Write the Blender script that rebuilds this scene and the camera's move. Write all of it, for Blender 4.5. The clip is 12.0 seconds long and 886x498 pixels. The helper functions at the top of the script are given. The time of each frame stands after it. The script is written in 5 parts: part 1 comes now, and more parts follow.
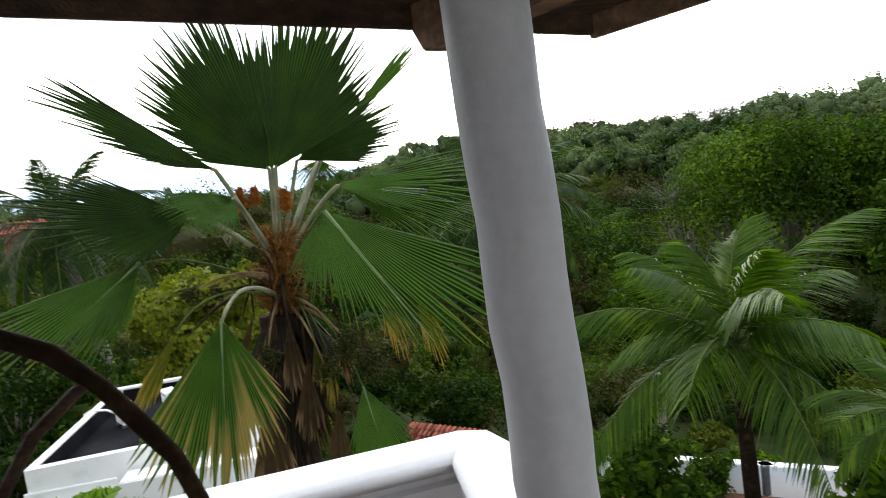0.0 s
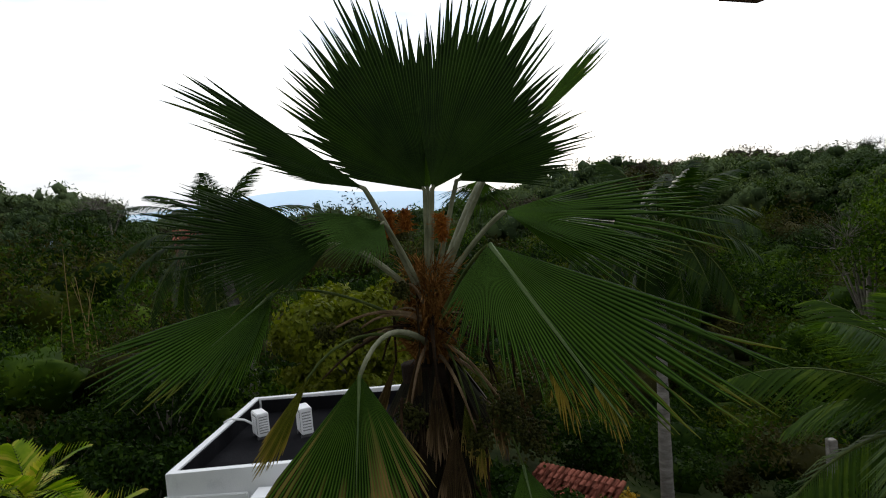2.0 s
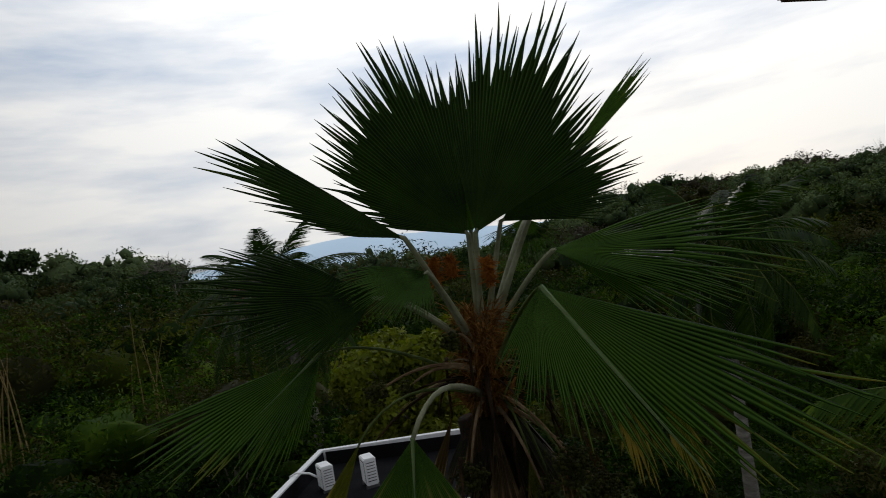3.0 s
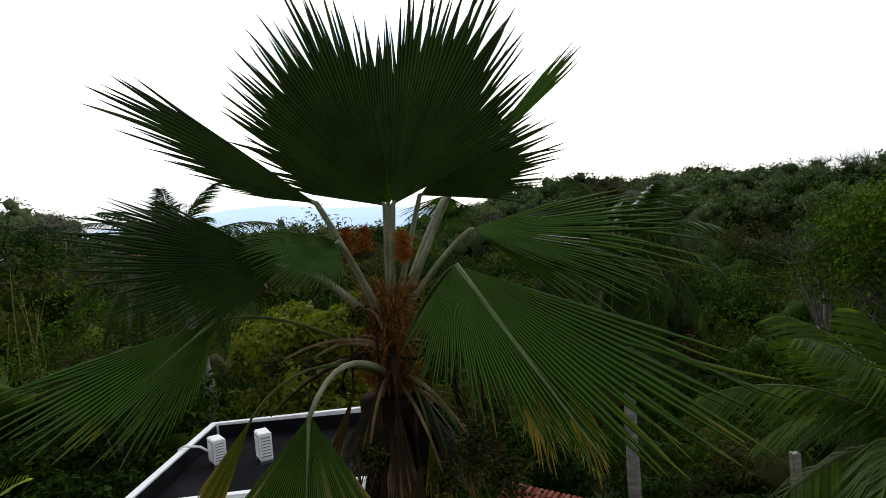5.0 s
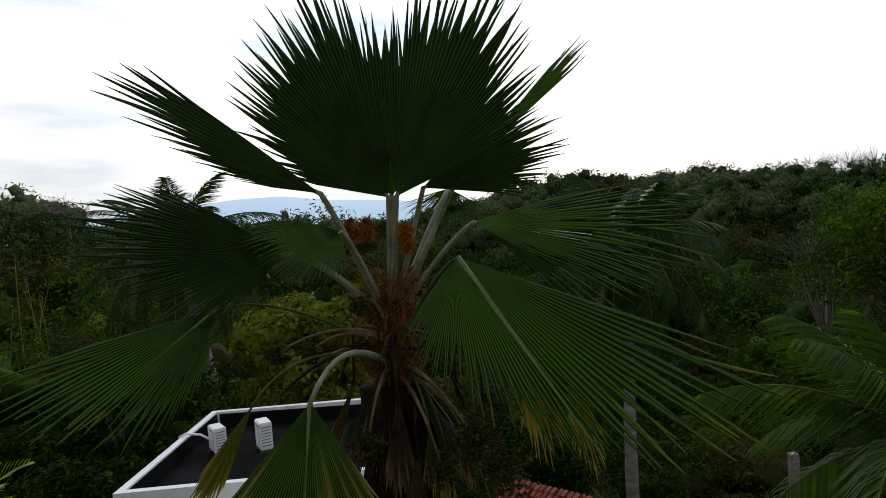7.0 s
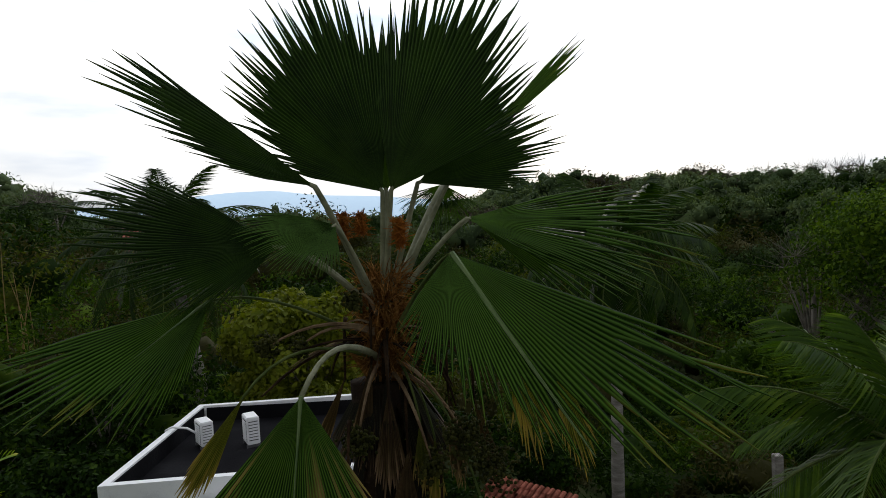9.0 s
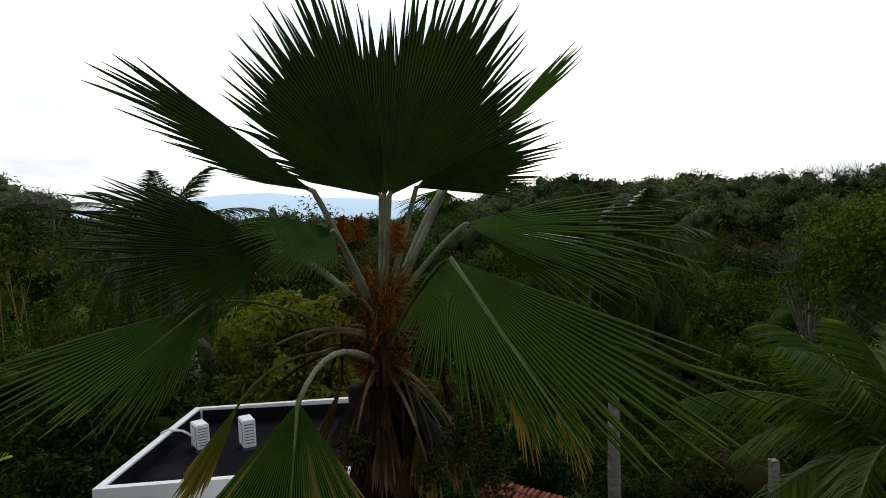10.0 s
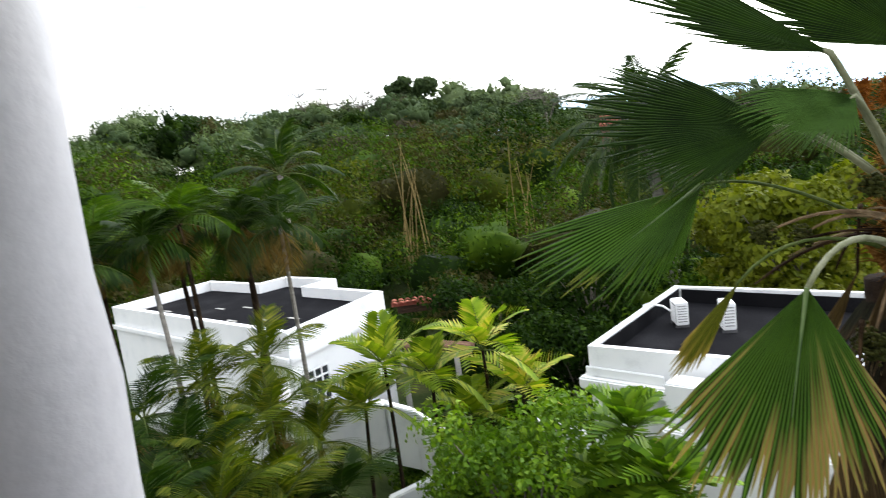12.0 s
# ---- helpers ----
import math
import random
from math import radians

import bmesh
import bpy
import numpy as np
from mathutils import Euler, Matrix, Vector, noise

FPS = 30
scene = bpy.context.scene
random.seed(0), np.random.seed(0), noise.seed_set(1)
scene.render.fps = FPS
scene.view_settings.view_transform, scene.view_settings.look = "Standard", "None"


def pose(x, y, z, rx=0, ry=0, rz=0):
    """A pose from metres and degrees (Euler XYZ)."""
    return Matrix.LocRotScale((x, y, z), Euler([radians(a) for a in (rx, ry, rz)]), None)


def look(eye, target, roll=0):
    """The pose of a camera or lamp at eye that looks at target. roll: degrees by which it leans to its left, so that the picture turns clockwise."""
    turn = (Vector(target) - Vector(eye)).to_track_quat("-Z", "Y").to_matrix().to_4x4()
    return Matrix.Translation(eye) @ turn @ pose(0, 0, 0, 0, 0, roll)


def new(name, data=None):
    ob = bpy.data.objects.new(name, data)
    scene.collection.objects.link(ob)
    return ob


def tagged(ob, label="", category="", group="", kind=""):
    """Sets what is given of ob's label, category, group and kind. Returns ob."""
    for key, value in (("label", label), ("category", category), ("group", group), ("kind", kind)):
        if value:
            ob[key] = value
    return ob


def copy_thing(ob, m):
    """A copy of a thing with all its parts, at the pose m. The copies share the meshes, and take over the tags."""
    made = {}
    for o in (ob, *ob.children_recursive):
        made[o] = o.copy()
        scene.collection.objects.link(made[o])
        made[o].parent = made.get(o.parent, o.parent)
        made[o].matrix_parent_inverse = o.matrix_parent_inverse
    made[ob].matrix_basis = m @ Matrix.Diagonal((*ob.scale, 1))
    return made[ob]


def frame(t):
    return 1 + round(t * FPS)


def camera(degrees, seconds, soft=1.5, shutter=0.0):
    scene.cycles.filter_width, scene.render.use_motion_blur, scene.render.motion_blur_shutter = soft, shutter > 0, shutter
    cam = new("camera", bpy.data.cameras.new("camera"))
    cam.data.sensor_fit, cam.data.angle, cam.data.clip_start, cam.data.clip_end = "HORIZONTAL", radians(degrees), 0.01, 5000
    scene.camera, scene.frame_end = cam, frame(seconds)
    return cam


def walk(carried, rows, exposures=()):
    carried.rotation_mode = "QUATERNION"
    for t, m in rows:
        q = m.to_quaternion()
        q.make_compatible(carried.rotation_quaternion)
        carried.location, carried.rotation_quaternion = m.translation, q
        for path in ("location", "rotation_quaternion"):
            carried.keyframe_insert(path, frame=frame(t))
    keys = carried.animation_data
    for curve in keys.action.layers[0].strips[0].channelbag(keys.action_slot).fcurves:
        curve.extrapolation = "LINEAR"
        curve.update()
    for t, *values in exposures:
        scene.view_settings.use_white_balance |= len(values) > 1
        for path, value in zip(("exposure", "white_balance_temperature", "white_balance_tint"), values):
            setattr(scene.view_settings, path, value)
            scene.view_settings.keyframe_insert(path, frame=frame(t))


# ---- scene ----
cam = camera(69.7, 12.0, soft=0.9, shutter=0.3)
PATH = [
    (0, (0.025, 0.0, 7.0), (0.49, 2.942, 6.664), -7.31),
    (0.5, (0.027, 0.191, 6.984), (0.669, 3.088, 6.541), -4.64),
    (1, (-0.012, 0.387, 7.041), (0.073, 3.378, 6.827), -5.58),
    (1.2, (-0.037, 0.557, 7.045), (0.114, 3.548, 6.874), -4.0),
    (1.5, (-0.07, 0.638, 7.036), (-0.21, 3.627, 6.82), -3.87),
    (2, (-0.115, 0.736, 7.04), (-0.255, 3.729, 6.88), -4.98),
    (2.5, (-0.089, 0.812, 7.078), (-0.538, 3.777, 7.16), -10.19),
    (4.5, (-0.104, 1.023, 7.058), (0.008, 4.017, 6.902), -5.79),
    (5, (-0.108, 1.009, 7.046), (-0.082, 4.008, 6.947), -5.11),
    (5.5, (-0.096, 0.941, 7.047), (-0.073, 3.94, 6.967), -3.73),
    (6, (-0.091, 0.98, 7.043), (0.025, 3.976, 6.928), -4.79),
    (6.5, (-0.1, 0.987, 7.038), (-0.056, 3.984, 6.91), -4.67),
    (8.5, (-0.111, 0.981, 7.036), (-0.103, 3.979, 6.926), -3.05),
    (9, (-0.12, 0.995, 7.03), (-0.066, 3.991, 6.891), -2.94),
    (9.5, (-0.125, 0.979, 7.034), (-0.102, 3.977, 6.916), -3.62),
    (10, (-0.123, 0.997, 7.039), (-0.056, 3.994, 6.914), -2.61),
    (10.5, (-0.144, 0.964, 7.033), (-0.491, 3.93, 6.752), -1.61),
    (11, (-0.173, 0.967, 7.029), (-1.284, 3.702, 6.495), -3.61),
    (11.5, (-0.186, 0.969, 7.021), (-1.803, 3.415, 6.389), -5.56),
    (12, (-0.19, 0.935, 7.043), (-2.109, 3.189, 6.556), -7.15),
]
EXPOSURES = [(0, -0.11), (0.5, -0.48), (1.0, -0.9), (1.5, -1.42), (2.0, -1.55), (2.5, -2.42), (4.5, -1.35), (5.0, -1.36), (5.5, -1.83), (6.0, -1.98), (6.5, -1.88), (9.5, -1.67), (10.0, -1.63), (10.5, -1.5), (11.0, -1.13), (11.5, -1.17), (12.0, 0.12)]
walk(cam, [(t, look(eye, target, roll)) for t, eye, target, roll in PATH], EXPOSURES)

# ---- light: a bright overcast evening sky, the sun low behind thin cloud ----
SUN_AZ, SUN_EL = radians(13), radians(11)
world = bpy.data.worlds.new("evening_sky")
scene.world = world
world.use_nodes = True
wn, wl = world.node_tree.nodes, world.node_tree.links
wn.clear()
w_out = wn.new("ShaderNodeOutputWorld")
sky = wn.new("ShaderNodeTexSky")
sky.sky_type, sky.sun_disc = "NISHITA", False
sky.sun_elevation, sky.sun_rotation = SUN_EL, SUN_AZ
sky.air_density, sky.dust_density = 1.0, 1.0
clear_sky = wn.new("ShaderNodeBackground")
clear_sky.inputs["Strength"].default_value = 0.12
wl.new(sky.outputs["Color"], clear_sky.inputs["Color"])
w_co = wn.new("ShaderNodeTexCoord")
w_map = wn.new("ShaderNodeMapping")
w_map.inputs["Scale"].default_value = (1.0, 1.0, 5.0)
wl.new(w_co.outputs["Generated"], w_map.inputs["Vector"])
w_noise = wn.new("ShaderNodeTexNoise")
w_noise.inputs["Scale"].default_value = 1.6
w_noise.inputs["Detail"].default_value = 6
w_noise.inputs["Roughness"].default_value = 0.55
wl.new(w_map.outputs["Vector"], w_noise.inputs["Vector"])
w_ramp = wn.new("ShaderNodeValToRGB")
w_ramp.color_ramp.elements[0].position, w_ramp.color_ramp.elements[0].color = 0.35, (0.40, 0.50, 0.66, 1)
w_ramp.color_ramp.elements[1].position, w_ramp.color_ramp.elements[1].color = 0.58, (1.0, 0.99, 0.97, 1)
wl.new(w_noise.outputs["Fac"], w_ramp.inputs["Fac"])
cloud = wn.new("ShaderNodeBackground")
cloud.inputs["Strength"].default_value = 1.8
wl.new(w_ramp.outputs["Color"], cloud.inputs["Color"])
w_dot = wn.new("ShaderNodeVectorMath")
w_dot.operation = "DOT_PRODUCT"
w_dot.inputs[1].default_value = (math.sin(SUN_AZ) * math.cos(SUN_EL), math.cos(SUN_AZ) * math.cos(SUN_EL), math.sin(SUN_EL))
wl.new(w_co.outputs["Generated"], w_dot.inputs[0])
w_glow = wn.new("ShaderNodeMapRange")
w_glow.interpolation_type = "SMOOTHSTEP"
w_glow.inputs["From Min"].default_value, w_glow.inputs["From Max"].default_value = 0.1, 1.0
w_glow.inputs["To Min"].default_value, w_glow.inputs["To Max"].default_value = 1.45, 4.8
wl.new(w_dot.outputs["Value"], w_glow.inputs["Value"])
w_sep = wn.new("ShaderNodeSeparateXYZ")
wl.new(w_co.outputs["Generated"], w_sep.inputs[0])
w_zen = wn.new("ShaderNodeMapRange")
w_zen.inputs["From Min"].default_value, w_zen.inputs["From Max"].default_value = 0.05, 0.95
w_zen.inputs["To Min"].default_value, w_zen.inputs["To Max"].default_value = 0.95, 2.1
wl.new(w_sep.outputs["Z"], w_zen.inputs["Value"])
w_all = wn.new("ShaderNodeMath")
w_all.operation = "MULTIPLY"
wl.new(w_glow.outputs["Result"], w_all.inputs[0])
wl.new(w_zen.outputs["Result"], w_all.inputs[1])
wl.new(w_all.outputs[0], cloud.inputs["Strength"])
w_mix = wn.new("ShaderNodeMixShader")
w_mix.inputs["Fac"].default_value = 0.88
wl.new(clear_sky.outputs[0], w_mix.inputs[1])
wl.new(cloud.outputs[0], w_mix.inputs[2])
wl.new(w_mix.outputs[0], w_out.inputs["Surface"])

sun = new("sun", bpy.data.lights.new("sun", "SUN"))
sun.data.energy, sun.data.angle, sun.data.color = 1.2, radians(12), (1.0, 0.93, 0.82)
sun_way = Vector((math.sin(SUN_AZ) * math.cos(SUN_EL), math.cos(SUN_AZ) * math.cos(SUN_EL), math.sin(SUN_EL)))
sun.matrix_world = look(sun_way * 60 + Vector((0, 0, 10)), (0, 0, 10))


# ---- materials ----
def material(name, stops, scale=4.0, detail=5.0, rough=0.7, bump=0.2, bump_scale=None, metal=0.0, island=0.0, leafy=0.0, speck=0.0, stretch=(1, 1, 1), spec=0.5):
    """A procedural surface: two scales of noise through a colour ramp, relief, and for leaves some light through."""
    m = bpy.data.materials.new(name)
    m.use_nodes = True
    n, l = m.node_tree.nodes, m.node_tree.links
    bsdf, out = n["Principled BSDF"], n["Material Output"]
    co = n.new("ShaderNodeTexCoord")
    mp = n.new("ShaderNodeMapping")
    mp.inputs["Scale"].default_value = stretch
    l.new(co.outputs["Object"], mp.inputs["Vector"])
    big = n.new("ShaderNodeTexNoise")
    big.inputs["Scale"].default_value, big.inputs["Detail"].default_value = scale, detail
    fine = n.new("ShaderNodeTexNoise")
    fine.inputs["Scale"].default_value, fine.inputs["Detail"].default_value = bump_scale or scale * 9, 4
    for tex in (big, fine):
        l.new(mp.outputs["Vector"], tex.inputs["Vector"])
    mix = n.new("ShaderNodeMath")
    mix.operation = "MULTIPLY_ADD"
    l.new(fine.outputs["Fac"], mix.inputs[0])
    mix.inputs[1].default_value = 0.35
    l.new(big.outputs["Fac"], mix.inputs[2])
    value = mix.outputs[0]
    if island:
        geo = n.new("ShaderNodeNewGeometry")
        add = n.new("ShaderNodeMath")
        add.operation = "MULTIPLY_ADD"
        l.new(geo.outputs["Random Per Island"], add.inputs[0])
        add.inputs[1].default_value = island
        l.new(value, add.inputs[2])
        value = add.outputs[0]
    shift = n.new("ShaderNodeMapRange")
    shift.inputs["From Min"].default_value, shift.inputs["From Max"].default_value = 0.52 if leafy else 0.4, 0.95 + island
    l.new(value, shift.inputs["Value"])
    ramp = n.new("ShaderNodeValToRGB")
    while len(ramp.color_ramp.elements) < len(stops):
        ramp.color_ramp.elements.new(0.5)
    for e, (p, c) in zip(ramp.color_ramp.elements, stops):
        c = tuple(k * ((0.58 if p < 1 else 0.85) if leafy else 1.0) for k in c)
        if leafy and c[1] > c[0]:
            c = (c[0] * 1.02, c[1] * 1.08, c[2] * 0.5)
        e.position, e.color = p, (*c, 1)
    l.new(shift.outputs["Result"], ramp.inputs["Fac"])
    l.new(ramp.outputs["Color"], bsdf.inputs["Base Color"])
    bsdf.inputs["Roughness"].default_value, bsdf.inputs["Metallic"].default_value = rough, metal
    bsdf.inputs["Specular IOR Level"].default_value = spec
    if bump:
        b = n.new("ShaderNodeBump")
        b.inputs["Strength"].default_value, b.inputs["Distance"].default_value = bump, 0.02
        l.new(fine.outputs["Fac"], b.inputs["Height"])
        l.new(b.outputs["Normal"], bsdf.inputs["Normal"])
    if leafy:
        tr = n.new("ShaderNodeBsdfTranslucent")
        bright = n.new("ShaderNodeMixRGB")
        bright.blend_type = "MULTIPLY"
        bright.inputs["Fac"].default_value = 1.0
        bright.inputs["Color2"].default_value = (1.55, 1.6, 0.5, 1)
        l.new(ramp.outputs["Color"], bright.inputs["Color1"])
        l.new(bright.outputs["Color"], tr.inputs["Color"])
        ms = n.new("ShaderNodeMixShader")
        ms.inputs["Fac"].default_value = leafy
        l.new(bsdf.outputs[0], ms.inputs[1])
        l.new(tr.outputs[0], ms.inputs[2])
        l.new(ms.outputs[0], out.inputs["Surface"])
    return m


def blade_material(name, low, mid, tip, edge, leafy=0.28, rib_light=0.6, streaky=0.3, wide=0.13):
    """A pleated fan blade: colour runs from the fused middle to the split tips, with dry patches towards the tips and
    pale ribs that also paint light on the pleats.
    """
    m = material(name, [(0.0, low), (1.0, mid)], scale=7, rough=0.42, bump=0.12, bump_scale=90, leafy=leafy, spec=0.10, island=0.5)
    n, l = m.node_tree.nodes, m.node_tree.links
    ramp = [x for x in n if x.type == "VALTORGB"][0]
    uv = n.new("ShaderNodeUVMap")
    sep = n.new("ShaderNodeSeparateXYZ")
    l.new(uv.outputs["UV"], sep.inputs[0])
    noisy = n.new("ShaderNodeTexNoise")
    noisy.inputs["Scale"].default_value = 3.5
    co = n.new("ShaderNodeTexCoord")
    l.new(co.outputs["Object"], noisy.inputs["Vector"])
    add = n.new("ShaderNodeMath")
    add.operation = "MULTIPLY_ADD"
    l.new(noisy.outputs["Fac"], add.inputs[0])
    add.inputs[1].default_value = 0.5
    each = n.new("ShaderNodeNewGeometry")
    own = n.new("ShaderNodeMath")
    own.operation = "MULTIPLY_ADD"
    l.new(each.outputs["Random Per Island"], own.inputs[0])
    own.inputs[1].default_value = streaky
    l.new(sep.outputs["Y"], own.inputs[2])
    l.new(own.outputs[0], add.inputs[2])
    rng = n.new("ShaderNodeMapRange")
    rng.inputs["From Min"].default_value, rng.inputs["From Max"].default_value = edge, edge + 0.3
    l.new(add.outputs[0], rng.inputs["Value"])
    mix = n.new("ShaderNodeMixRGB")
    mix.inputs["Color2"].default_value = (*tip, 1)
    l.new(rng.outputs["Result"], mix.inputs["Fac"])
    l.new(ramp.outputs["Color"], mix.inputs["Color1"])
    off = n.new("ShaderNodeMath")
    off.operation = "SUBTRACT"
    l.new(sep.outputs["X"], off.inputs[0])
    off.inputs[1].default_value = 0.5
    away = n.new("ShaderNodeMath")
    away.operation = "ABSOLUTE"
    l.new(off.outputs[0], away.inputs[0])
    # pale rib line, spread sideways to paint in light on the pleat's crest
    line = n.new("ShaderNodeMapRange")
    line.inputs["From Min"].default_value, line.inputs["From Max"].default_value = 0.02, wide
    line.inputs["To Min"].default_value, line.inputs["To Max"].default_value = rib_light, 0.0
    l.new(away.outputs[0], line.inputs["Value"])
    ribbed = n.new("ShaderNodeMixRGB")
    ribbed.inputs["Color2"].default_value = (mid[0] * 2.2 + 0.055, mid[1] * 2.0 + 0.105, mid[2] * 2 + 0.016, 1)
    l.new(line.outputs["Result"], ribbed.inputs["Fac"])
    l.new(mix.outputs["Color"], ribbed.inputs["Color1"])
    mix = ribbed
    for node in n:
        if node.type == "BSDF_PRINCIPLED":
            l.new(mix.outputs["Color"], node.inputs["Base Color"])
        if node.type == "MIX_RGB" and node.blend_type == "MULTIPLY":
            l.new(mix.outputs["Color"], node.inputs["Color1"])
    return m


M_WHITE = material("white_stucco", [(0, (0.66, 0.67, 0.69)), (0.35, (0.79, 0.80, 0.81)), (1, (0.84, 0.84, 0.84))], scale=2.2, rough=0.85, bump=0.15, bump_scale=60)
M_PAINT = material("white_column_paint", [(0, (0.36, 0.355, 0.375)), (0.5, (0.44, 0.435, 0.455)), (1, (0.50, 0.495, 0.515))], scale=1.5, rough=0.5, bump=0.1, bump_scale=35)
M_ROOF = material("bitumen_roof", [(0, (0.005, 0.005, 0.006)), (0.6, (0.010, 0.010, 0.0115)), (1, (0.020, 0.020, 0.022))], scale=1.2, rough=0.95, bump=0.3, bump_scale=25, spec=0.03)
M_TILE = material("terracotta_tile", [(0, (0.22, 0.07, 0.045)), (0.5, (0.36, 0.12, 0.08)), (1, (0.47, 0.20, 0.13))], scale=3, rough=0.85, bump=0.3, bump_scale=30, island=0.3, spec=0.15)
M_WOOD = material("dark_stained_wood", [(0, (0.018, 0.011, 0.008)), (0.6, (0.05, 0.028, 0.018)), (1, (0.10, 0.055, 0.03))], scale=5, rough=0.65, bump=0.4, bump_scale=40, stretch=(1, 6, 6), spec=0.15)
M_TIMBER = material("weathered_brown_timber", [(0, (0.08, 0.045, 0.028)), (0.6, (0.17, 0.095, 0.06)), (1, (0.26, 0.16, 0.10))], scale=5, rough=0.75, bump=0.4, bump_scale=40, stretch=(1, 6, 6), spec=0.15)
M_SOIL = material("ground_litter", [(0, (0.012, 0.02, 0.006)), (0.5, (0.028, 0.04, 0.012)), (1, (0.06, 0.06, 0.025))], scale=0.8, rough=0.95, bump=0.6, bump_scale=9, spec=0.04)
M_BARK = material("grey_palm_bark", [(0, (0.10, 0.09, 0.075)), (0.5, (0.20, 0.185, 0.165)), (1, (0.33, 0.31, 0.28))], scale=3, rough=0.9, bump=0.6, bump_scale=18, stretch=(1, 1, 4), spec=0.12)
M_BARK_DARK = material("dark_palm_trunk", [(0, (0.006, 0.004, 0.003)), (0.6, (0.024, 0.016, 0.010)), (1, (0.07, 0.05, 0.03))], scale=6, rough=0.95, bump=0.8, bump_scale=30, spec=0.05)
M_FIBRE = material("brown_leaf_fibre", [(0, (0.030, 0.013, 0.004)), (0.5, (0.20, 0.090, 0.022)), (1, (0.46, 0.25, 0.075))], scale=14, rough=0.95, bump=0.8, bump_scale=60, island=0.6, spec=0.05)
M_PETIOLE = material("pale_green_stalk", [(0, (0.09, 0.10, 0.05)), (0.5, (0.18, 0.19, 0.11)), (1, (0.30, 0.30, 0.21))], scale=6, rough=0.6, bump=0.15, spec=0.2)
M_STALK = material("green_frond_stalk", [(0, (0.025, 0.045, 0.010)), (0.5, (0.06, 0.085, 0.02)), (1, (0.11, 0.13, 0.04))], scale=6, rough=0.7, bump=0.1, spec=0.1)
M_DRY_STALK = material("dry_brown_stalk", [(0, (0.06, 0.04, 0.02)), (0.5, (0.15, 0.10, 0.055)), (1, (0.27, 0.20, 0.12))], scale=8, rough=0.85, bump=0.3, spec=0.1)
M_FRUIT = material("dull_green_fruit", [(0, (0.008, 0.009, 0.002)), (0.5, (0.026, 0.030, 0.006)), (1, (0.075, 0.075, 0.018))], scale=20, rough=0.7, bump=0.1, island=0.5, spec=0.06)
M_FLOWER = material("rust_flower_fibre", [(0, (0.10, 0.028, 0.005)), (0.5, (0.26, 0.085, 0.012)), (1, (0.42, 0.17, 0.03))], scale=20, rough=0.9, bump=0.5, island=0.4, spec=0.05)
M_RIB = material("pale_green_rib", [(0, (0.05, 0.10, 0.025)), (1, (0.13, 0.19, 0.06))], scale=8, rough=0.6, bump=0.1)
M_FAN = blade_material("fan_blade_green", (0.005, 0.016, 0.003), (0.019, 0.046, 0.008), (0.10, 0.12, 0.02), 1.36, rib_light=0.30, leafy=0.12)
# Nearly the same green as M_FAN, with wider, stronger crest light painted in.
M_FAN_LIT = blade_material("fan_blade_lit_crests", (0.006, 0.019, 0.004), (0.019, 0.048, 0.009), (0.14, 0.14, 0.03), 1.34, rib_light=0.85, leafy=0.18, wide=0.34)
M_FAN_OLD = blade_material("fan_blade_with_dry_tips", (0.006, 0.020, 0.004), (0.020, 0.050, 0.009), (0.28, 0.22, 0.05), 1.30, rib_light=0.8, leafy=0.2, wide=0.32)
M_FAN_STREAK = blade_material("fan_blade_tan_streaks", (0.008, 0.026, 0.005), (0.026, 0.062, 0.011), (0.30, 0.19, 0.085), 1.26, rib_light=0.7, streaky=0.85, wide=0.28)
M_FAN_YELLOW = blade_material("fan_blade_yellowing", (0.035, 0.045, 0.008), (0.085, 0.085, 0.014), (0.19, 0.13, 0.04), 1.0)
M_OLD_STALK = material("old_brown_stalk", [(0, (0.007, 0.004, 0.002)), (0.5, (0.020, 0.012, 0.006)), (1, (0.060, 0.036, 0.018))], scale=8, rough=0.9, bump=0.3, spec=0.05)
M_FAN_DEAD = blade_material("fan_blade_dead", (0.022, 0.012, 0.005), (0.085, 0.050, 0.024), (0.24, 0.16, 0.09), 1.15, leafy=0.12, rib_light=0.25)
M_FROND_FRESH = material("fresh_green_frond", [(0, (0.060, 0.125, 0.012)), (0.5, (0.24, 0.33, 0.03)), (1, (0.55, 0.52, 0.08))], scale=1.1, rough=0.5, bump=0, island=0.6, leafy=0.35, spec=0.15)
M_FAN_SKIRT = blade_material("dark_skirt_leaf", (0.004, 0.003, 0.0015), (0.018, 0.010, 0.005), (0.10, 0.06, 0.03), 1.2, leafy=0.1, rib_light=0.2)
M_FROND = material("coconut_frond_green", [(0, (0.026, 0.066, 0.008)), (0.5, (0.068, 0.135, 0.018)), (1, (0.16, 0.22, 0.036))], scale=1.5, rough=0.5, bump=0, island=0.5, leafy=0.35, spec=0.14)
M_FROND_DARK = material("palm_frond_deep_green", [(0, (0.010, 0.028, 0.005)), (0.5, (0.026, 0.058, 0.012)), (1, (0.06, 0.095, 0.022))], scale=1.5, rough=0.5, bump=0, island=0.4, leafy=0.3, spec=0.1)
M_FROND_GARDEN = material("garden_palm_frond", [(0, (0.035, 0.065, 0.006)), (0.5, (0.12, 0.16, 0.015)), (1, (0.30, 0.28, 0.04))], scale=1.2, rough=0.5, bump=0, island=0.6, leafy=0.35, spec=0.12)
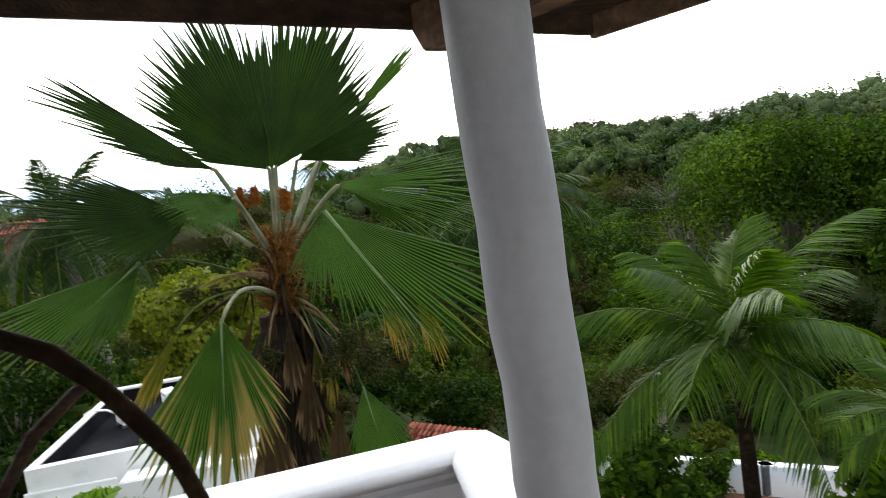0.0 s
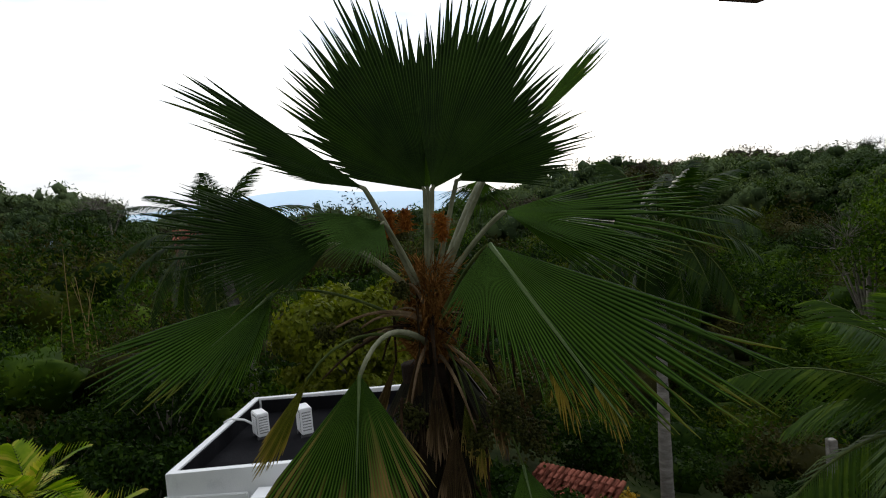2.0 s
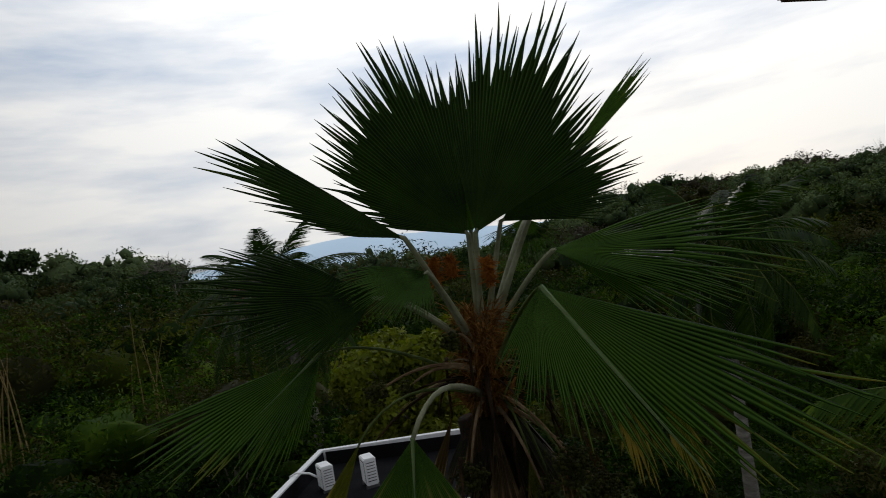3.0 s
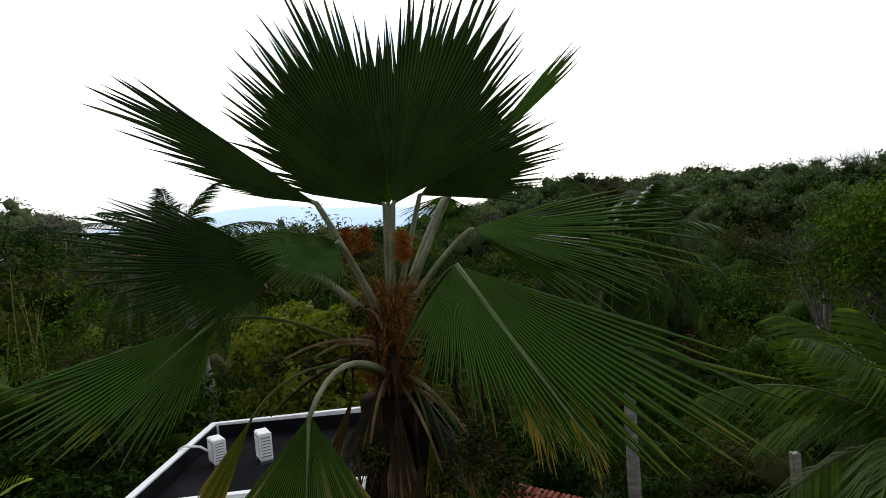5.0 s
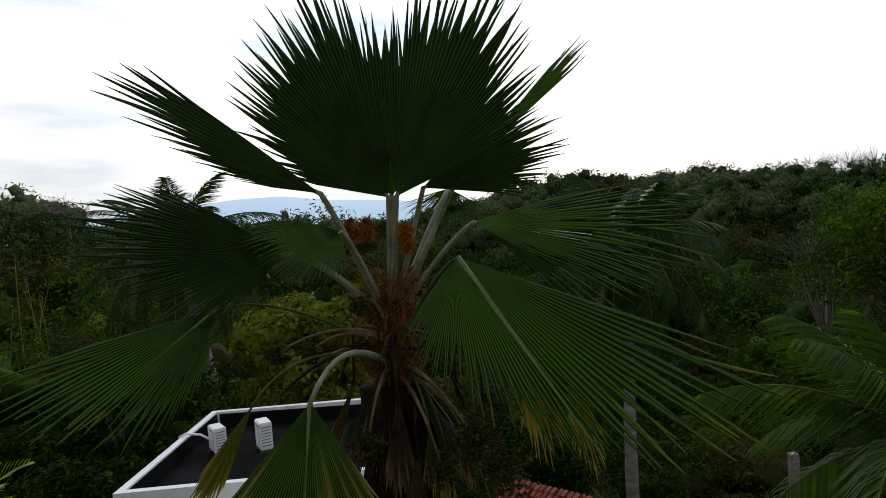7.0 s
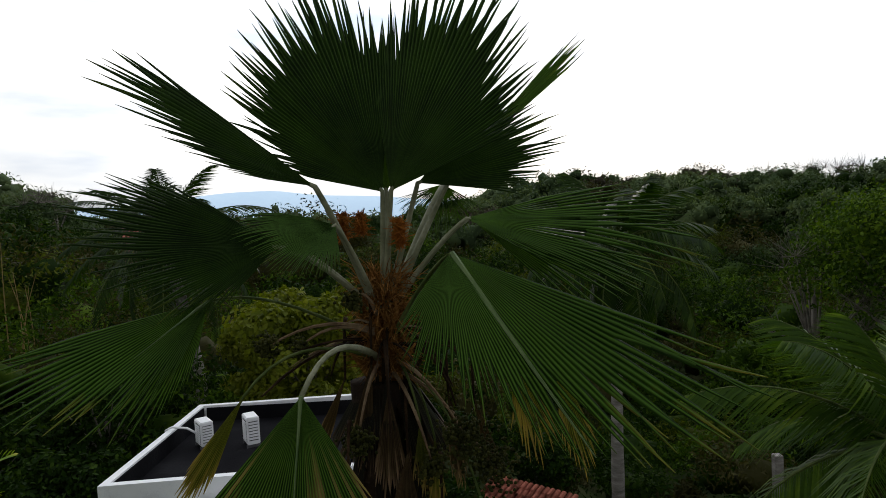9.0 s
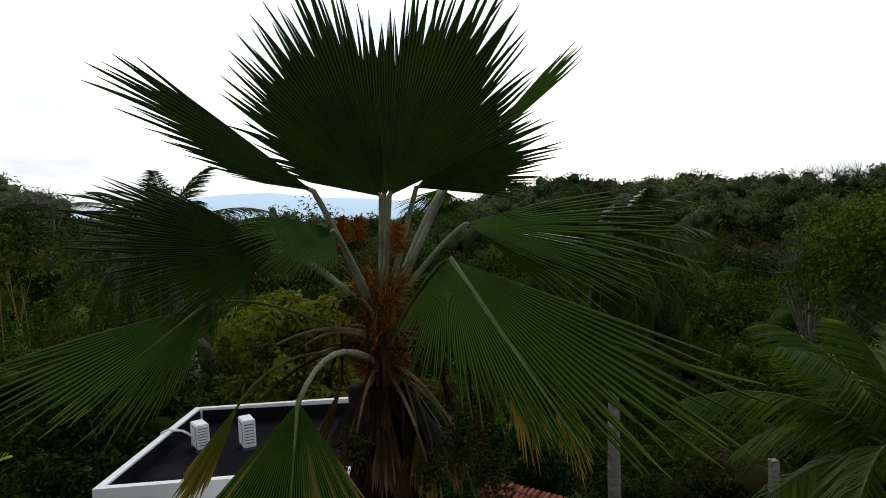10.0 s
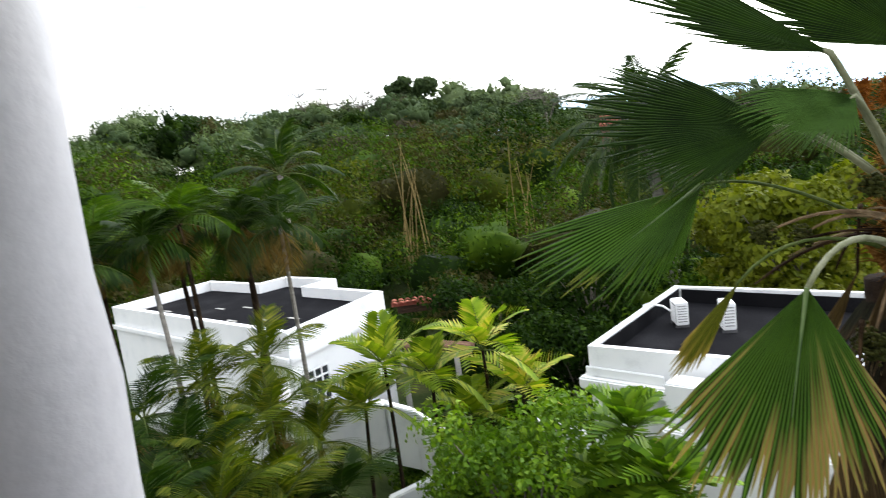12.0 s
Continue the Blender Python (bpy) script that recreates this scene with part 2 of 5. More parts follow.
M_FROND_LIME = material("areca_frond_yellow_green", [(0, (0.09, 0.21, 0.014)), (0.4, (0.34, 0.46, 0.04)), (0.65, (0.72, 0.66, 0.11)), (1, (0.70, 0.42, 0.12))], scale=1.1, rough=0.5, bump=0, island=0.4, leafy=0.35, spec=0.15)
M_FROND_RUST = material("withered_frond", [(0, (0.13, 0.08, 0.02)), (0.5, (0.27, 0.165, 0.045)), (1, (0.36, 0.25, 0.09))], scale=1.5, rough=0.7, bump=0, island=0.6, leafy=0.25, spec=0.05)
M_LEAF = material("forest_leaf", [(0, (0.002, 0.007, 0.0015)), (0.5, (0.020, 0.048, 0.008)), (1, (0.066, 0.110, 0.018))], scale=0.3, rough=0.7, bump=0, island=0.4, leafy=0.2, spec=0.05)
M_LEAF_MID = material("mid_green_leaf", [(0, (0.007, 0.020, 0.002)), (0.5, (0.052, 0.105, 0.013)), (1, (0.15, 0.22, 0.032))], scale=0.3, rough=0.7, bump=0, island=0.4, leafy=0.25, spec=0.05)
M_LEAF_BRIGHT = material("bright_green_leaf", [(0, (0.036, 0.095, 0.008)), (0.5, (0.125, 0.235, 0.022)), (1, (0.30, 0.42, 0.06))], scale=0.9, rough=0.5, bump=0, island=0.5, leafy=0.3, spec=0.14)
M_LEAF_BROWN = material("olive_brown_leaf", [(0, (0.024, 0.027, 0.008)), (0.5, (0.062, 0.060, 0.018)), (1, (0.12, 0.11, 0.04))], scale=0.3, rough=0.7, bump=0, island=0.4, leafy=0.2, spec=0.04)
# Distance haze put into the next two leaf colours: paler and bluer.
M_LEAF_FAR = material("far_leaf_painted_haze", [(0, (0.036, 0.064, 0.058)), (0.5, (0.085, 0.125, 0.108)), (1, (0.15, 0.19, 0.15))], scale=0.04, rough=0.7, bump=0, island=0.3, leafy=0.15, spec=0.04)
M_LEAF_HAZE = material("ridge_leaf_painted_haze", [(0, (0.10, 0.14, 0.15)), (0.5, (0.17, 0.22, 0.22)), (1, (0.22, 0.26, 0.23))], scale=0.04, rough=0.9, bump=0, island=0.3, leafy=0.12, spec=0.03)
M_LEAF_DRY = material("dry_grey_leaf", [(0, (0.045, 0.040, 0.026)), (0.5, (0.085, 0.075, 0.050)), (1, (0.14, 0.12, 0.085))], scale=0.04, rough=0.9, bump=0, island=0.3, leafy=0.1, spec=0.05)
M_LEAF_LIGHT = material("light_green_leaf", [(0, (0.06, 0.14, 0.014)), (0.5, (0.17, 0.30, 0.03)), (1, (0.38, 0.50, 0.08))], scale=0.4, rough=0.5, bump=0, island=0.5, leafy=0.3, spec=0.16)
M_LEAF_YELLOW = material("yellow_green_leaf", [(0, (0.10, 0.125, 0.014)), (0.5, (0.22, 0.24, 0.034)), (1, (0.34, 0.33, 0.07))], scale=0.3, rough=0.6, bump=0, island=0.4, leafy=0.3, spec=0.1)
M_LEAF_OLIVE = material("olive_leaf", [(0, (0.040, 0.058, 0.010)), (0.5, (0.090, 0.110, 0.022)), (1, (0.16, 0.175, 0.045))], scale=0.3, rough=0.7, bump=0, island=0.4, leafy=0.3, spec=0.06)
M_TWIG = material("bare_grey_twig", [(0, (0.08, 0.07, 0.055)), (1, (0.22, 0.20, 0.17))], scale=3, rough=0.9, bump=0.2, spec=0.1)
M_CANE = material("dry_tan_cane", [(0, (0.13, 0.09, 0.03)), (1, (0.32, 0.24, 0.10))], scale=3, rough=0.8, bump=0.1, spec=0.1)
M_YELLOW = material("yellow_flower", [(0, (0.45, 0.25, 0.01)), (1, (0.75, 0.50, 0.03))], scale=3, rough=0.6, bump=0, island=0.4, leafy=0.25)
M_PLASTIC = material("white_metal_casing", [(0, (0.76, 0.77, 0.78)), (1, (0.84, 0.84, 0.84))], scale=3, rough=0.5, bump=0.03)
M_GRILLE = material("dark_grille", [(0, (0.05, 0.05, 0.055)), (1, (0.10, 0.10, 0.105))], scale=9, rough=0.6, bump=0.1)
M_GLASS = material("dark_window_glass", [(0, (0.02, 0.025, 0.03)), (1, (0.05, 0.055, 0.06))], scale=2, rough=0.08, bump=0, spec=0.8)
M_WATER = material("pool_water", [(0, (0.02, 0.19, 0.36)), (1, (0.05, 0.30, 0.48))], scale=1.5, rough=0.05, bump=0.15, bump_scale=4)
M_PAVING = material("terracotta_paving", [(0, (0.11, 0.055, 0.038)), (0.5, (0.19, 0.10, 0.07)), (1, (0.27, 0.16, 0.115))], scale=1.5, rough=0.9, bump=0.3, spec=0.15)
# Air haze painted in: a pale blue base plus a glow of its own.
M_HAZE = material("far_hills_haze_glow", [(0, (0.33, 0.43, 0.55)), (1, (0.41, 0.51, 0.61))], scale=0.002, rough=1.0, bump=0, spec=0.0)
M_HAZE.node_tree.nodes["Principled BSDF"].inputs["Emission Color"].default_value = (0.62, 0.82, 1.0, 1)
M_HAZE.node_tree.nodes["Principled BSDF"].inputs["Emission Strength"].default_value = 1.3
M_CONCRETE = material("weathered_concrete", [(0, (0.16, 0.15, 0.14)), (0.5, (0.28, 0.27, 0.25)), (1, (0.40, 0.39, 0.37))], scale=3, rough=0.9, bump=0.4)


# ---- building helpers ----
def part(name, bm, mat, parent=None, label="", smooth=False):
    me = bpy.data.meshes.new(name)
    bm.normal_update()
    bm.to_mesh(me)
    bm.free()
    me.materials.append(mat)
    if smooth:
        me.shade_smooth()
    ob = new(name, me)
    ob.parent = parent
    return tagged(ob, label)


def thing(name, at, label, category, group="", kind=""):
    ob = new(name)
    ob.location = at
    ob.empty_display_size = 0.1
    return tagged(ob, label, category, group, kind)


def raw(name, verts, faces, mat, parent=None, label="", uv=None, smooth=False):
    """A mesh object from arrays; faces all have the same number of corners."""
    verts, faces = np.asarray(verts, dtype=np.float32), np.asarray(faces, dtype=np.int32)
    me = bpy.data.meshes.new(name)
    k = faces.shape[1]
    me.vertices.add(len(verts))
    me.vertices.foreach_set("co", verts.ravel())
    me.loops.add(faces.size)
    me.loops.foreach_set("vertex_index", faces.ravel())
    me.polygons.add(len(faces))
    me.polygons.foreach_set("loop_start", np.arange(0, faces.size, k, dtype=np.int32))
    if uv is not None:
        layer = me.uv_layers.new(name="UVMap")
        layer.data.foreach_set("uv", np.asarray(uv, dtype=np.float32)[faces.ravel()].ravel())
    me.update(calc_edges=True)
    me.materials.append(mat)
    if smooth:
        me.shade_smooth()
    ob = new(name, me)
    ob.parent = parent
    return tagged(ob, label)


def box(bm, lo, hi, bevel=0.0):
    lo, hi = Vector(lo), Vector(hi)
    made = bmesh.ops.create_cube(bm, size=1.0, matrix=Matrix.Translation((lo + hi) / 2) @ Matrix.Diagonal((*(hi - lo), 1)))
    if bevel:
        edges = list({e for v in made["verts"] for e in v.link_edges})
        bmesh.ops.bevel(bm, geom=edges, offset=bevel, segments=2, affect="EDGES", clamp_overlap=True)
    return bm


def tube(bm, points, radii, sides=8, cap=True):
    """A tapered tube along points."""
    points = [Vector(p) for p in points]
    rings = []
    side = None
    for i, p in enumerate(points):
        d = (points[min(i + 1, len(points) - 1)] - points[max(i - 1, 0)]).normalized()
        ref = side if side is not None else (Vector((1, 0, 0)) if abs(d.x) < 0.8 else Vector((0, 1, 0)))
        side = (ref - d * ref.dot(d)).normalized()
        up = d.cross(side)
        r = radii[i] if isinstance(radii, (list, tuple)) else radii
        rings.append([bm.verts.new(p + (side * math.cos(a) + up * math.sin(a)) * r) for a in np.linspace(0, 2 * math.pi, sides, endpoint=False)])
    for a, b in zip(rings, rings[1:]):
        for i in range(sides):
            bm.faces.new((a[i], a[(i + 1) % sides], b[(i + 1) % sides], b[i]))
    if cap:
        bm.faces.new(rings[0][::-1])
        bm.faces.new(rings[-1])
    return bm


def curve_points(a, b, c, n=8):
    """A quadratic curve from a to c that bends towards b."""
    a, b, c = Vector(a), Vector(b), Vector(c)
    return [a * (1 - t) ** 2 + b * 2 * t * (1 - t) + c * t * t for t in np.linspace(0, 1, n)]


# ---- foliage ----
core = bmesh.new()
bmesh.ops.create_icosphere(core, subdivisions=2, radius=1.0)
CORE_V = np.array([v.co[:] for v in core.verts])
CORE_F = np.array([[v.index for v in f.verts] for f in core.faces])
core.free()
lump = bmesh.new()
bmesh.ops.create_icosphere(lump, subdivisions=1, radius=1.0)
LUMP_V = np.array([v.co[:] for v in lump.verts])
LUMP_F = np.array([[v.index for v in f.verts] for f in lump.faces])
lump.free()


def leaf_cloud(rng, centres, radii, count, size, squash=0.75, aspect=1.7, single=False, inner=0.72, outer=1.12):
    """Small folded leaves scattered on the shells of several clumps. Returns vertices and triangles; each leaf is its own island."""
    centres, radii = np.asarray(centres, float), np.asarray(radii, float)
    pick = rng.choice(len(centres), count, p=radii ** 2 / (radii ** 2).sum())
    d = rng.normal(size=(count, 3))
    d /= np.linalg.norm(d, axis=1)[:, None]
    d[:, 2] = np.where(rng.random(count) < 0.7, np.abs(d[:, 2]), d[:, 2])
    lump = 1 + 0.22 * np.sin(d[:, 0] * 5 + pick) * np.cos(d[:, 1] * 4 + pick * 2)
    p = centres[pick] + d * (radii[pick] * lump * rng.uniform(inner, outer, count))[:, None] * np.array([1, 1, squash])
    n = d + rng.normal(scale=0.55, size=(count, 3))
    n /= np.linalg.norm(n, axis=1)[:, None]
    t = np.cross(n, rng.normal(size=(count, 3)))
    t /= np.linalg.norm(t, axis=1)[:, None]
    b = np.cross(n, t)
    s = size * rng.uniform(0.6, 1.35, count)[:, None]
    v = np.empty((count, 4, 3))
    v[:, 0], v[:, 2] = p - t * s * aspect, p + t * s * aspect
    v[:, 1], v[:, 3] = p + b * s + n * s * 0.3, p - b * s + n * s * 0.3
    if single:
        return v[:, :3].reshape(-1, 3), np.arange(count * 3).reshape(-1, 3)
    i = np.arange(count)[:, None] * 4
    return v.reshape(-1, 3), np.concatenate([i + [0, 1, 2], i + [0, 2, 3]])


def crown_clumps(rng, height, width, base, count):
    centres, radii = [], []
    for k in range(count):
        a, q = rng.uniform(0, 2 * math.pi), rng.random() ** 0.6
        z = base + (height - base) * rng.uniform(0.15, 0.86)
        spread = width * 0.5 * q * (1 - 0.5 * abs((z - base) / (height - base) - 0.45))
        centres.append((math.cos(a) * spread, math.sin(a) * spread, z))
        radii.append(width * rng.uniform(0.16, 0.27))
    return centres, radii


def dome_crown(rng, at, height, width, count, size):
    """A wooded crown seen from afar: a dense lumpy core with leaves all over it."""
    at = np.array(at, float)
    big = width * 0.34
    centres, radii = [at + (0, 0, height * 0.5)], [big]
    for k in range(13):
        d = rng.normal(size=3)
        d[2] = abs(d[2]) * 0.9
        d /= np.linalg.norm(d)
        centres.append(centres[0] + d * np.array([1, 1, 0.85]) * big * (rng.uniform(0.7, 1.35) if size < 0.15 else rng.uniform(0.5, 0.95)))
        radii.append(width * rng.uniform(0.09, 0.20))
    v, f = leaf_cloud(rng, centres, radii, count, size, single=True, inner=0.74, outer=1.18 if size < 0.15 else 1.0, aspect=1.5, squash=0.85)
    f = np.concatenate([f, CORE_F + len(v)])
    rough = rng.uniform(0.35, 0.85, (len(CORE_V), 1))
    v = np.concatenate([v, centres[0] + CORE_V * big * rough * np.array([1, 1, 0.8])])
    for c, r in zip(centres[1:], radii[1:]) if size > 0.15 else ():
        f = np.concatenate([f, LUMP_F + len(v)])
        v = np.concatenate([v, c + LUMP_V * r * rng.uniform(0.3, 0.68, (len(LUMP_V), 1))])
    return v, f


def tree(at, height, width, mat, label, seed, leaves=2600, size=0.11, clumps=11, base=0.3, bare=0.0, name="tree", category="tree", group="hillside trees"):
    rng = np.random.default_rng(seed)
    root = thing(name, at, label, category, group)
    centres, radii = crown_clumps(rng, height, width, height * base, clumps)
    if name == "shrub":
        centres, radii = crown_clumps(rng, height * 1.02, width * 1.04, height * base, clumps * 2)
        radii = [r * 0.7 for r in radii]
    bm = bmesh.new()
    tube(bm, [(0, 0, -0.3), (0.05 * height * rng.uniform(-1, 1), 0, height * 0.3), (0.04 * height * rng.uniform(-1, 1), 0.02, height * 0.7)], [height * 0.028, height * 0.022, height * 0.009], 8)
    for c in centres:
        tube(bm, curve_points((0, 0, height * rng.uniform(0.2, 0.5)), (c[0] * 0.4, c[1] * 0.4, c[2] * 0.75), c, 5), [height * 0.010, height * 0.008, height * 0.006, height * 0.004, height * 0.002], 5)
    part("trunk", bm, M_TWIG, root, smooth=True)
    if not bare:
        v, f = leaf_cloud(rng, centres, radii, leaves, size, inner=0.5 if name == "shrub" else 0.72, outer=1.32 if name == "shrub" else 1.15)
        raw("crown", v, f, mat, root)
    else:
        bm = bmesh.new()
        for c, r in zip(centres, radii):
            for k in range(14):
                d = Vector(rng.normal(size=3)).normalized()
                d.z = abs(d.z)
                tube(bm, curve_points(c, Vector(c) + d * r * 0.6, Vector(c) + d * r * 1.2 + Vector((0, 0, 0.1)), 4), [0.02 * bare, 0.014 * bare, 0.009 * bare, 0.004 * bare], 4)
        tagged(part("twig_crown", bm, M_TWIG, root), kind="stuff")
    return root


def frond(length, rise, droop, leaflets, leaf_len, width, rng, hang=0.5, twist=0.0):
    """A feather frond in its own frame: stem along +x. Returns the stem's points and the leaflets as vertices and quads."""
    ts = np.linspace(0, 1, 12)
    stem = np.stack([length * (ts - 0.12 * ts ** 3), np.zeros_like(ts), rise * ts - droop * ts ** 2.2], 1)
    verts, faces = [], []
    for k in range(leaflets):
        t = 0.14 + 0.86 * (k + 0.5) / leaflets
        p = np.array([np.interp(t, ts, stem[:, i]) for i in range(3)])
        q = np.array([np.interp(min(t + 0.05, 1), ts, stem[:, i]) for i in range(3)]) - np.array([np.interp(t - 0.05, ts, stem[:, i]) for i in range(3)])
        q /= np.linalg.norm(q) + 1e-9
        ll = leaf_len * (0.35 + 0.65 * math.sin(math.pi * min(1, t * 0.9 + 0.12))) * rng.uniform(0.85, 1.1)
        for s in (-1, 1):
            out = np.array([0, s, 0]) * 0.75 + q * 0.62 + np.array([0, 0, 0.28 - hang * rng.uniform(0.4, 1.0) + twist * s])
            out /= np.linalg.norm(out)
            down = np.array([0, 0, -hang * ll * 0.5])
            m = p + out * ll * 0.5 + down * 0.15
            e = p + out * ll + down
            wv = np.cross(out, [0, 0, 1.0])
            wv /= np.linalg.norm(wv) + 1e-9
            wv = (wv * 0.9 + np.array([0, 0, 0.35])) * width * 0.5
            i = len(verts)
            verts += [p - wv * 0.5, p + wv * 0.5, m + wv, e + wv * 0.1, e - wv * 0.1, m - wv]
            faces += [(i, i + 1, i + 2, i + 5), (i + 5, i + 2, i + 3, i + 4)]
    return stem, np.array(verts), np.array(faces)


def feather_palm(at, height, label, seed, fronds=14, length=2.4, leaf_len=0.5, mat=None, trunk_r=0.1, lean=(0, 0), rust=0, bark=None, hang=0.6, spread=(-0.5, 1.1), group="feather palms", leaflets=34, width=0.045, shaft=0.0):
    rng = np.random.default_rng(seed)
    root = thing("palm_tree", at, label, "palm tree", group)
    bm = bmesh.new()
    pts = [(lean[0] * t * t, lean[1] * t * t, -0.4 + (height + 0.4) * t) for t in np.linspace(0, 1, 12)]
    tube(bm, pts, [trunk_r * (1.25 - 0.5 * t) * (1 + 0.06 * (i % 2)) for i, t in enumerate(np.linspace(0, 1, 12))], 10)
    part("trunk", bm, bark or M_BARK, root, smooth=True)
    top = Vector((lean[0], lean[1], height))
    if shaft:
        bm = bmesh.new()
        tube(bm, [top - Vector((0, 0, 0.1)), top + Vector((0, 0, shaft * 0.5)), top + Vector((0, 0, shaft))], [trunk_r * 0.9, trunk_r * 0.85, trunk_r * 0.3], 10)
        part("crownshaft", bm, M_FROND_DARK, root, "smooth green crownshaft", smooth=True)
        top = top + Vector((0, 0, shaft * 0.8))
    for k in range(fronds + rust):
        dry = k >= fronds
        u = (k + 0.5) / fronds if not dry else 1.0
        elev = spread[1] + (spread[0] - spread[1]) * u + rng.uniform(-0.15, 0.15) if not dry else -0.6 + rng.uniform(-0.6, 0.5)
        az = k * 2.39996 + rng.uniform(-0.3, 0.3)
        ln = length * rng.uniform(0.85, 1.1) * (0.8 if u < 0.2 else 1.0) * (0.7 if dry else 1.0)
        stem, v, f = frond(ln, ln * 0.12, ln * (0.28 + 0.35 * u), leaflets, leaf_len, width * (0.55 if dry else 1.0), rng, hang)
        turn = Matrix.Translation(top) @ Matrix.Rotation(az, 4, "Z") @ Matrix.Rotation(-elev, 4, "Y")
        r3 = np.array(turn.to_3x3())
        v = v @ r3.T + np.array(turn.translation)
        stem = stem @ r3.T + np.array(turn.translation)
        leaf = raw("frond", v, f, M_FROND_RUST if dry else (mat or M_FROND), root, "withered brown frond" if dry else "")
        bm = bmesh.new()
        tube(bm, [tuple(p) for p in stem], [0.028 * (1 - 0.85 * t) * length / 2.4 for t in np.linspace(0, 1, 12)], 5)
        part("stalk", bm, M_STALK if not dry else M_DRY_STALK, leaf)
    return root


# ---- ground, hills, distance ----
def skyline(az):
    """Height angle of the wooded skyline, in degrees, by bearing from straight ahead (right is plus)."""
    return np.interp(az, [-180, -100, -70, -55, -48, -42, -36, -31, -26, -15, -5, 3, 10, 16, 23, 30, 38, 45, 100, 180], [-1, 3.4, 4.3, 4.3, 3.6, 4.4, 4.0, 2.2, 0.7, -1.0, -0.7, 0.5, 1.5, 2.1, 1.9, 1.3, 1.0, 1.1, 1, -1])


def ridge_range(az):
    return np.interp(az, [-180, -70, -40, -26, -10, 0, 12, 25, 45, 180], [110, 105, 120, 150, 260, 240, 175, 190, 150, 120])


def ground_height(x, y):
    """Flat garden round the houses, a valley beyond it that is deeper on the right, then wooded slopes."""
    r, az = math.hypot(x, y) + 1e-6, math.degrees(math.atan2(x, y))
    dip = -6.5 * np.interp(az, [-180, -40, -12, 2, 14, 50, 90, 180], [0.1, 0.15, 0.3, 0.45, 1, 1, 0.4, 0.1]) * np.interp(r, [16, 38, 60, 110], [0, 1, 0.8, 0.0])
    dip += -2.3 * np.interp(az, [2, 14, 80, 110], [0, 1, 1, 0]) * np.interp(r, [4, 8, 28, 45], [0, 1, 0.7, 0])
    far = ridge_range(az)
    rise = (far * math.tan(radians(skyline(az))) + 7 - 7.5) * np.interp(r, [40, far, far * 1.6], [0, 1, 0.85]) ** 1.25 if r > 40 else 0.0
    return float(dip + rise + (noise.noise(Vector((x, y, 0)) * 0.03) * 2.5 * np.interp(r, [20, 60], [0, 1])))


def build_ground():
    radii = [0.01, 4, 8, 12, 16, 20, 25, 30, 36, 44, 54, 66, 80, 96, 115, 140, 170, 210, 260, 330, 450, 700, 1200, 2500, 4200]
    steps = 120
    verts, faces = [], []
    for r in radii:
        for k in range(steps):
            a = 2 * math.pi * k / steps
            x, y = r * math.sin(a), r * math.cos(a)
            z = ground_height(x, y) if r < 400 else ground_height(x / r * 400, y / r * 400) * max(0, 1 - (r - 400) / 1200) - 2
            verts.append((x, y, z))
    for i in range(len(radii) - 1):
        for k in range(steps):
            a, b = i * steps + k, i * steps + (k + 1) % steps
            faces.append((a, b, b + steps, a + steps))
    ob = raw("ground", verts, faces, M_SOIL, smooth=True)
    return tagged(ob, "dark earth and undergrowth falling into a wooded valley", "ground", kind="structure")


build_ground()


def far_mountain(name, az0, az1, dist, tops, label):
    bm = bmesh.new()
    rows = []
    n = 60
    for k in range(n):
        u = k / (n - 1)
        az = radians(az0 + (az1 - az0) * u)
        h = np.interp(u, np.linspace(0, 1, len(tops)), tops) * dist * 0.01 * (1 + 0.10 * noise.noise(Vector((u * 9, dist, 0))))
        x, y = math.sin(az), math.cos(az)
        rows.append([bm.verts.new((x * d, y * d, z)) for d, z in ((dist * 0.8, -20), (dist * 0.92, h * 0.55), (dist, h), (dist * 1.2, -20))])
    for a, b in zip(rows, rows[1:]):
        for i in range(3):
            bm.faces.new((a[i], b[i], b[i + 1], a[i + 1]))
    ob = part(name, bm, M_HAZE, smooth=True)
    return tagged(ob, label, "mountains", kind="structure")


far_mountain("backdrop_mountains", -42, 22, 3200, [2.8, 3.4, 4.1, 5.2, 5.9, 4.6, 3.4, 2.5, 1.5, 0.8], "far mountains with blue haze painted into their colour")


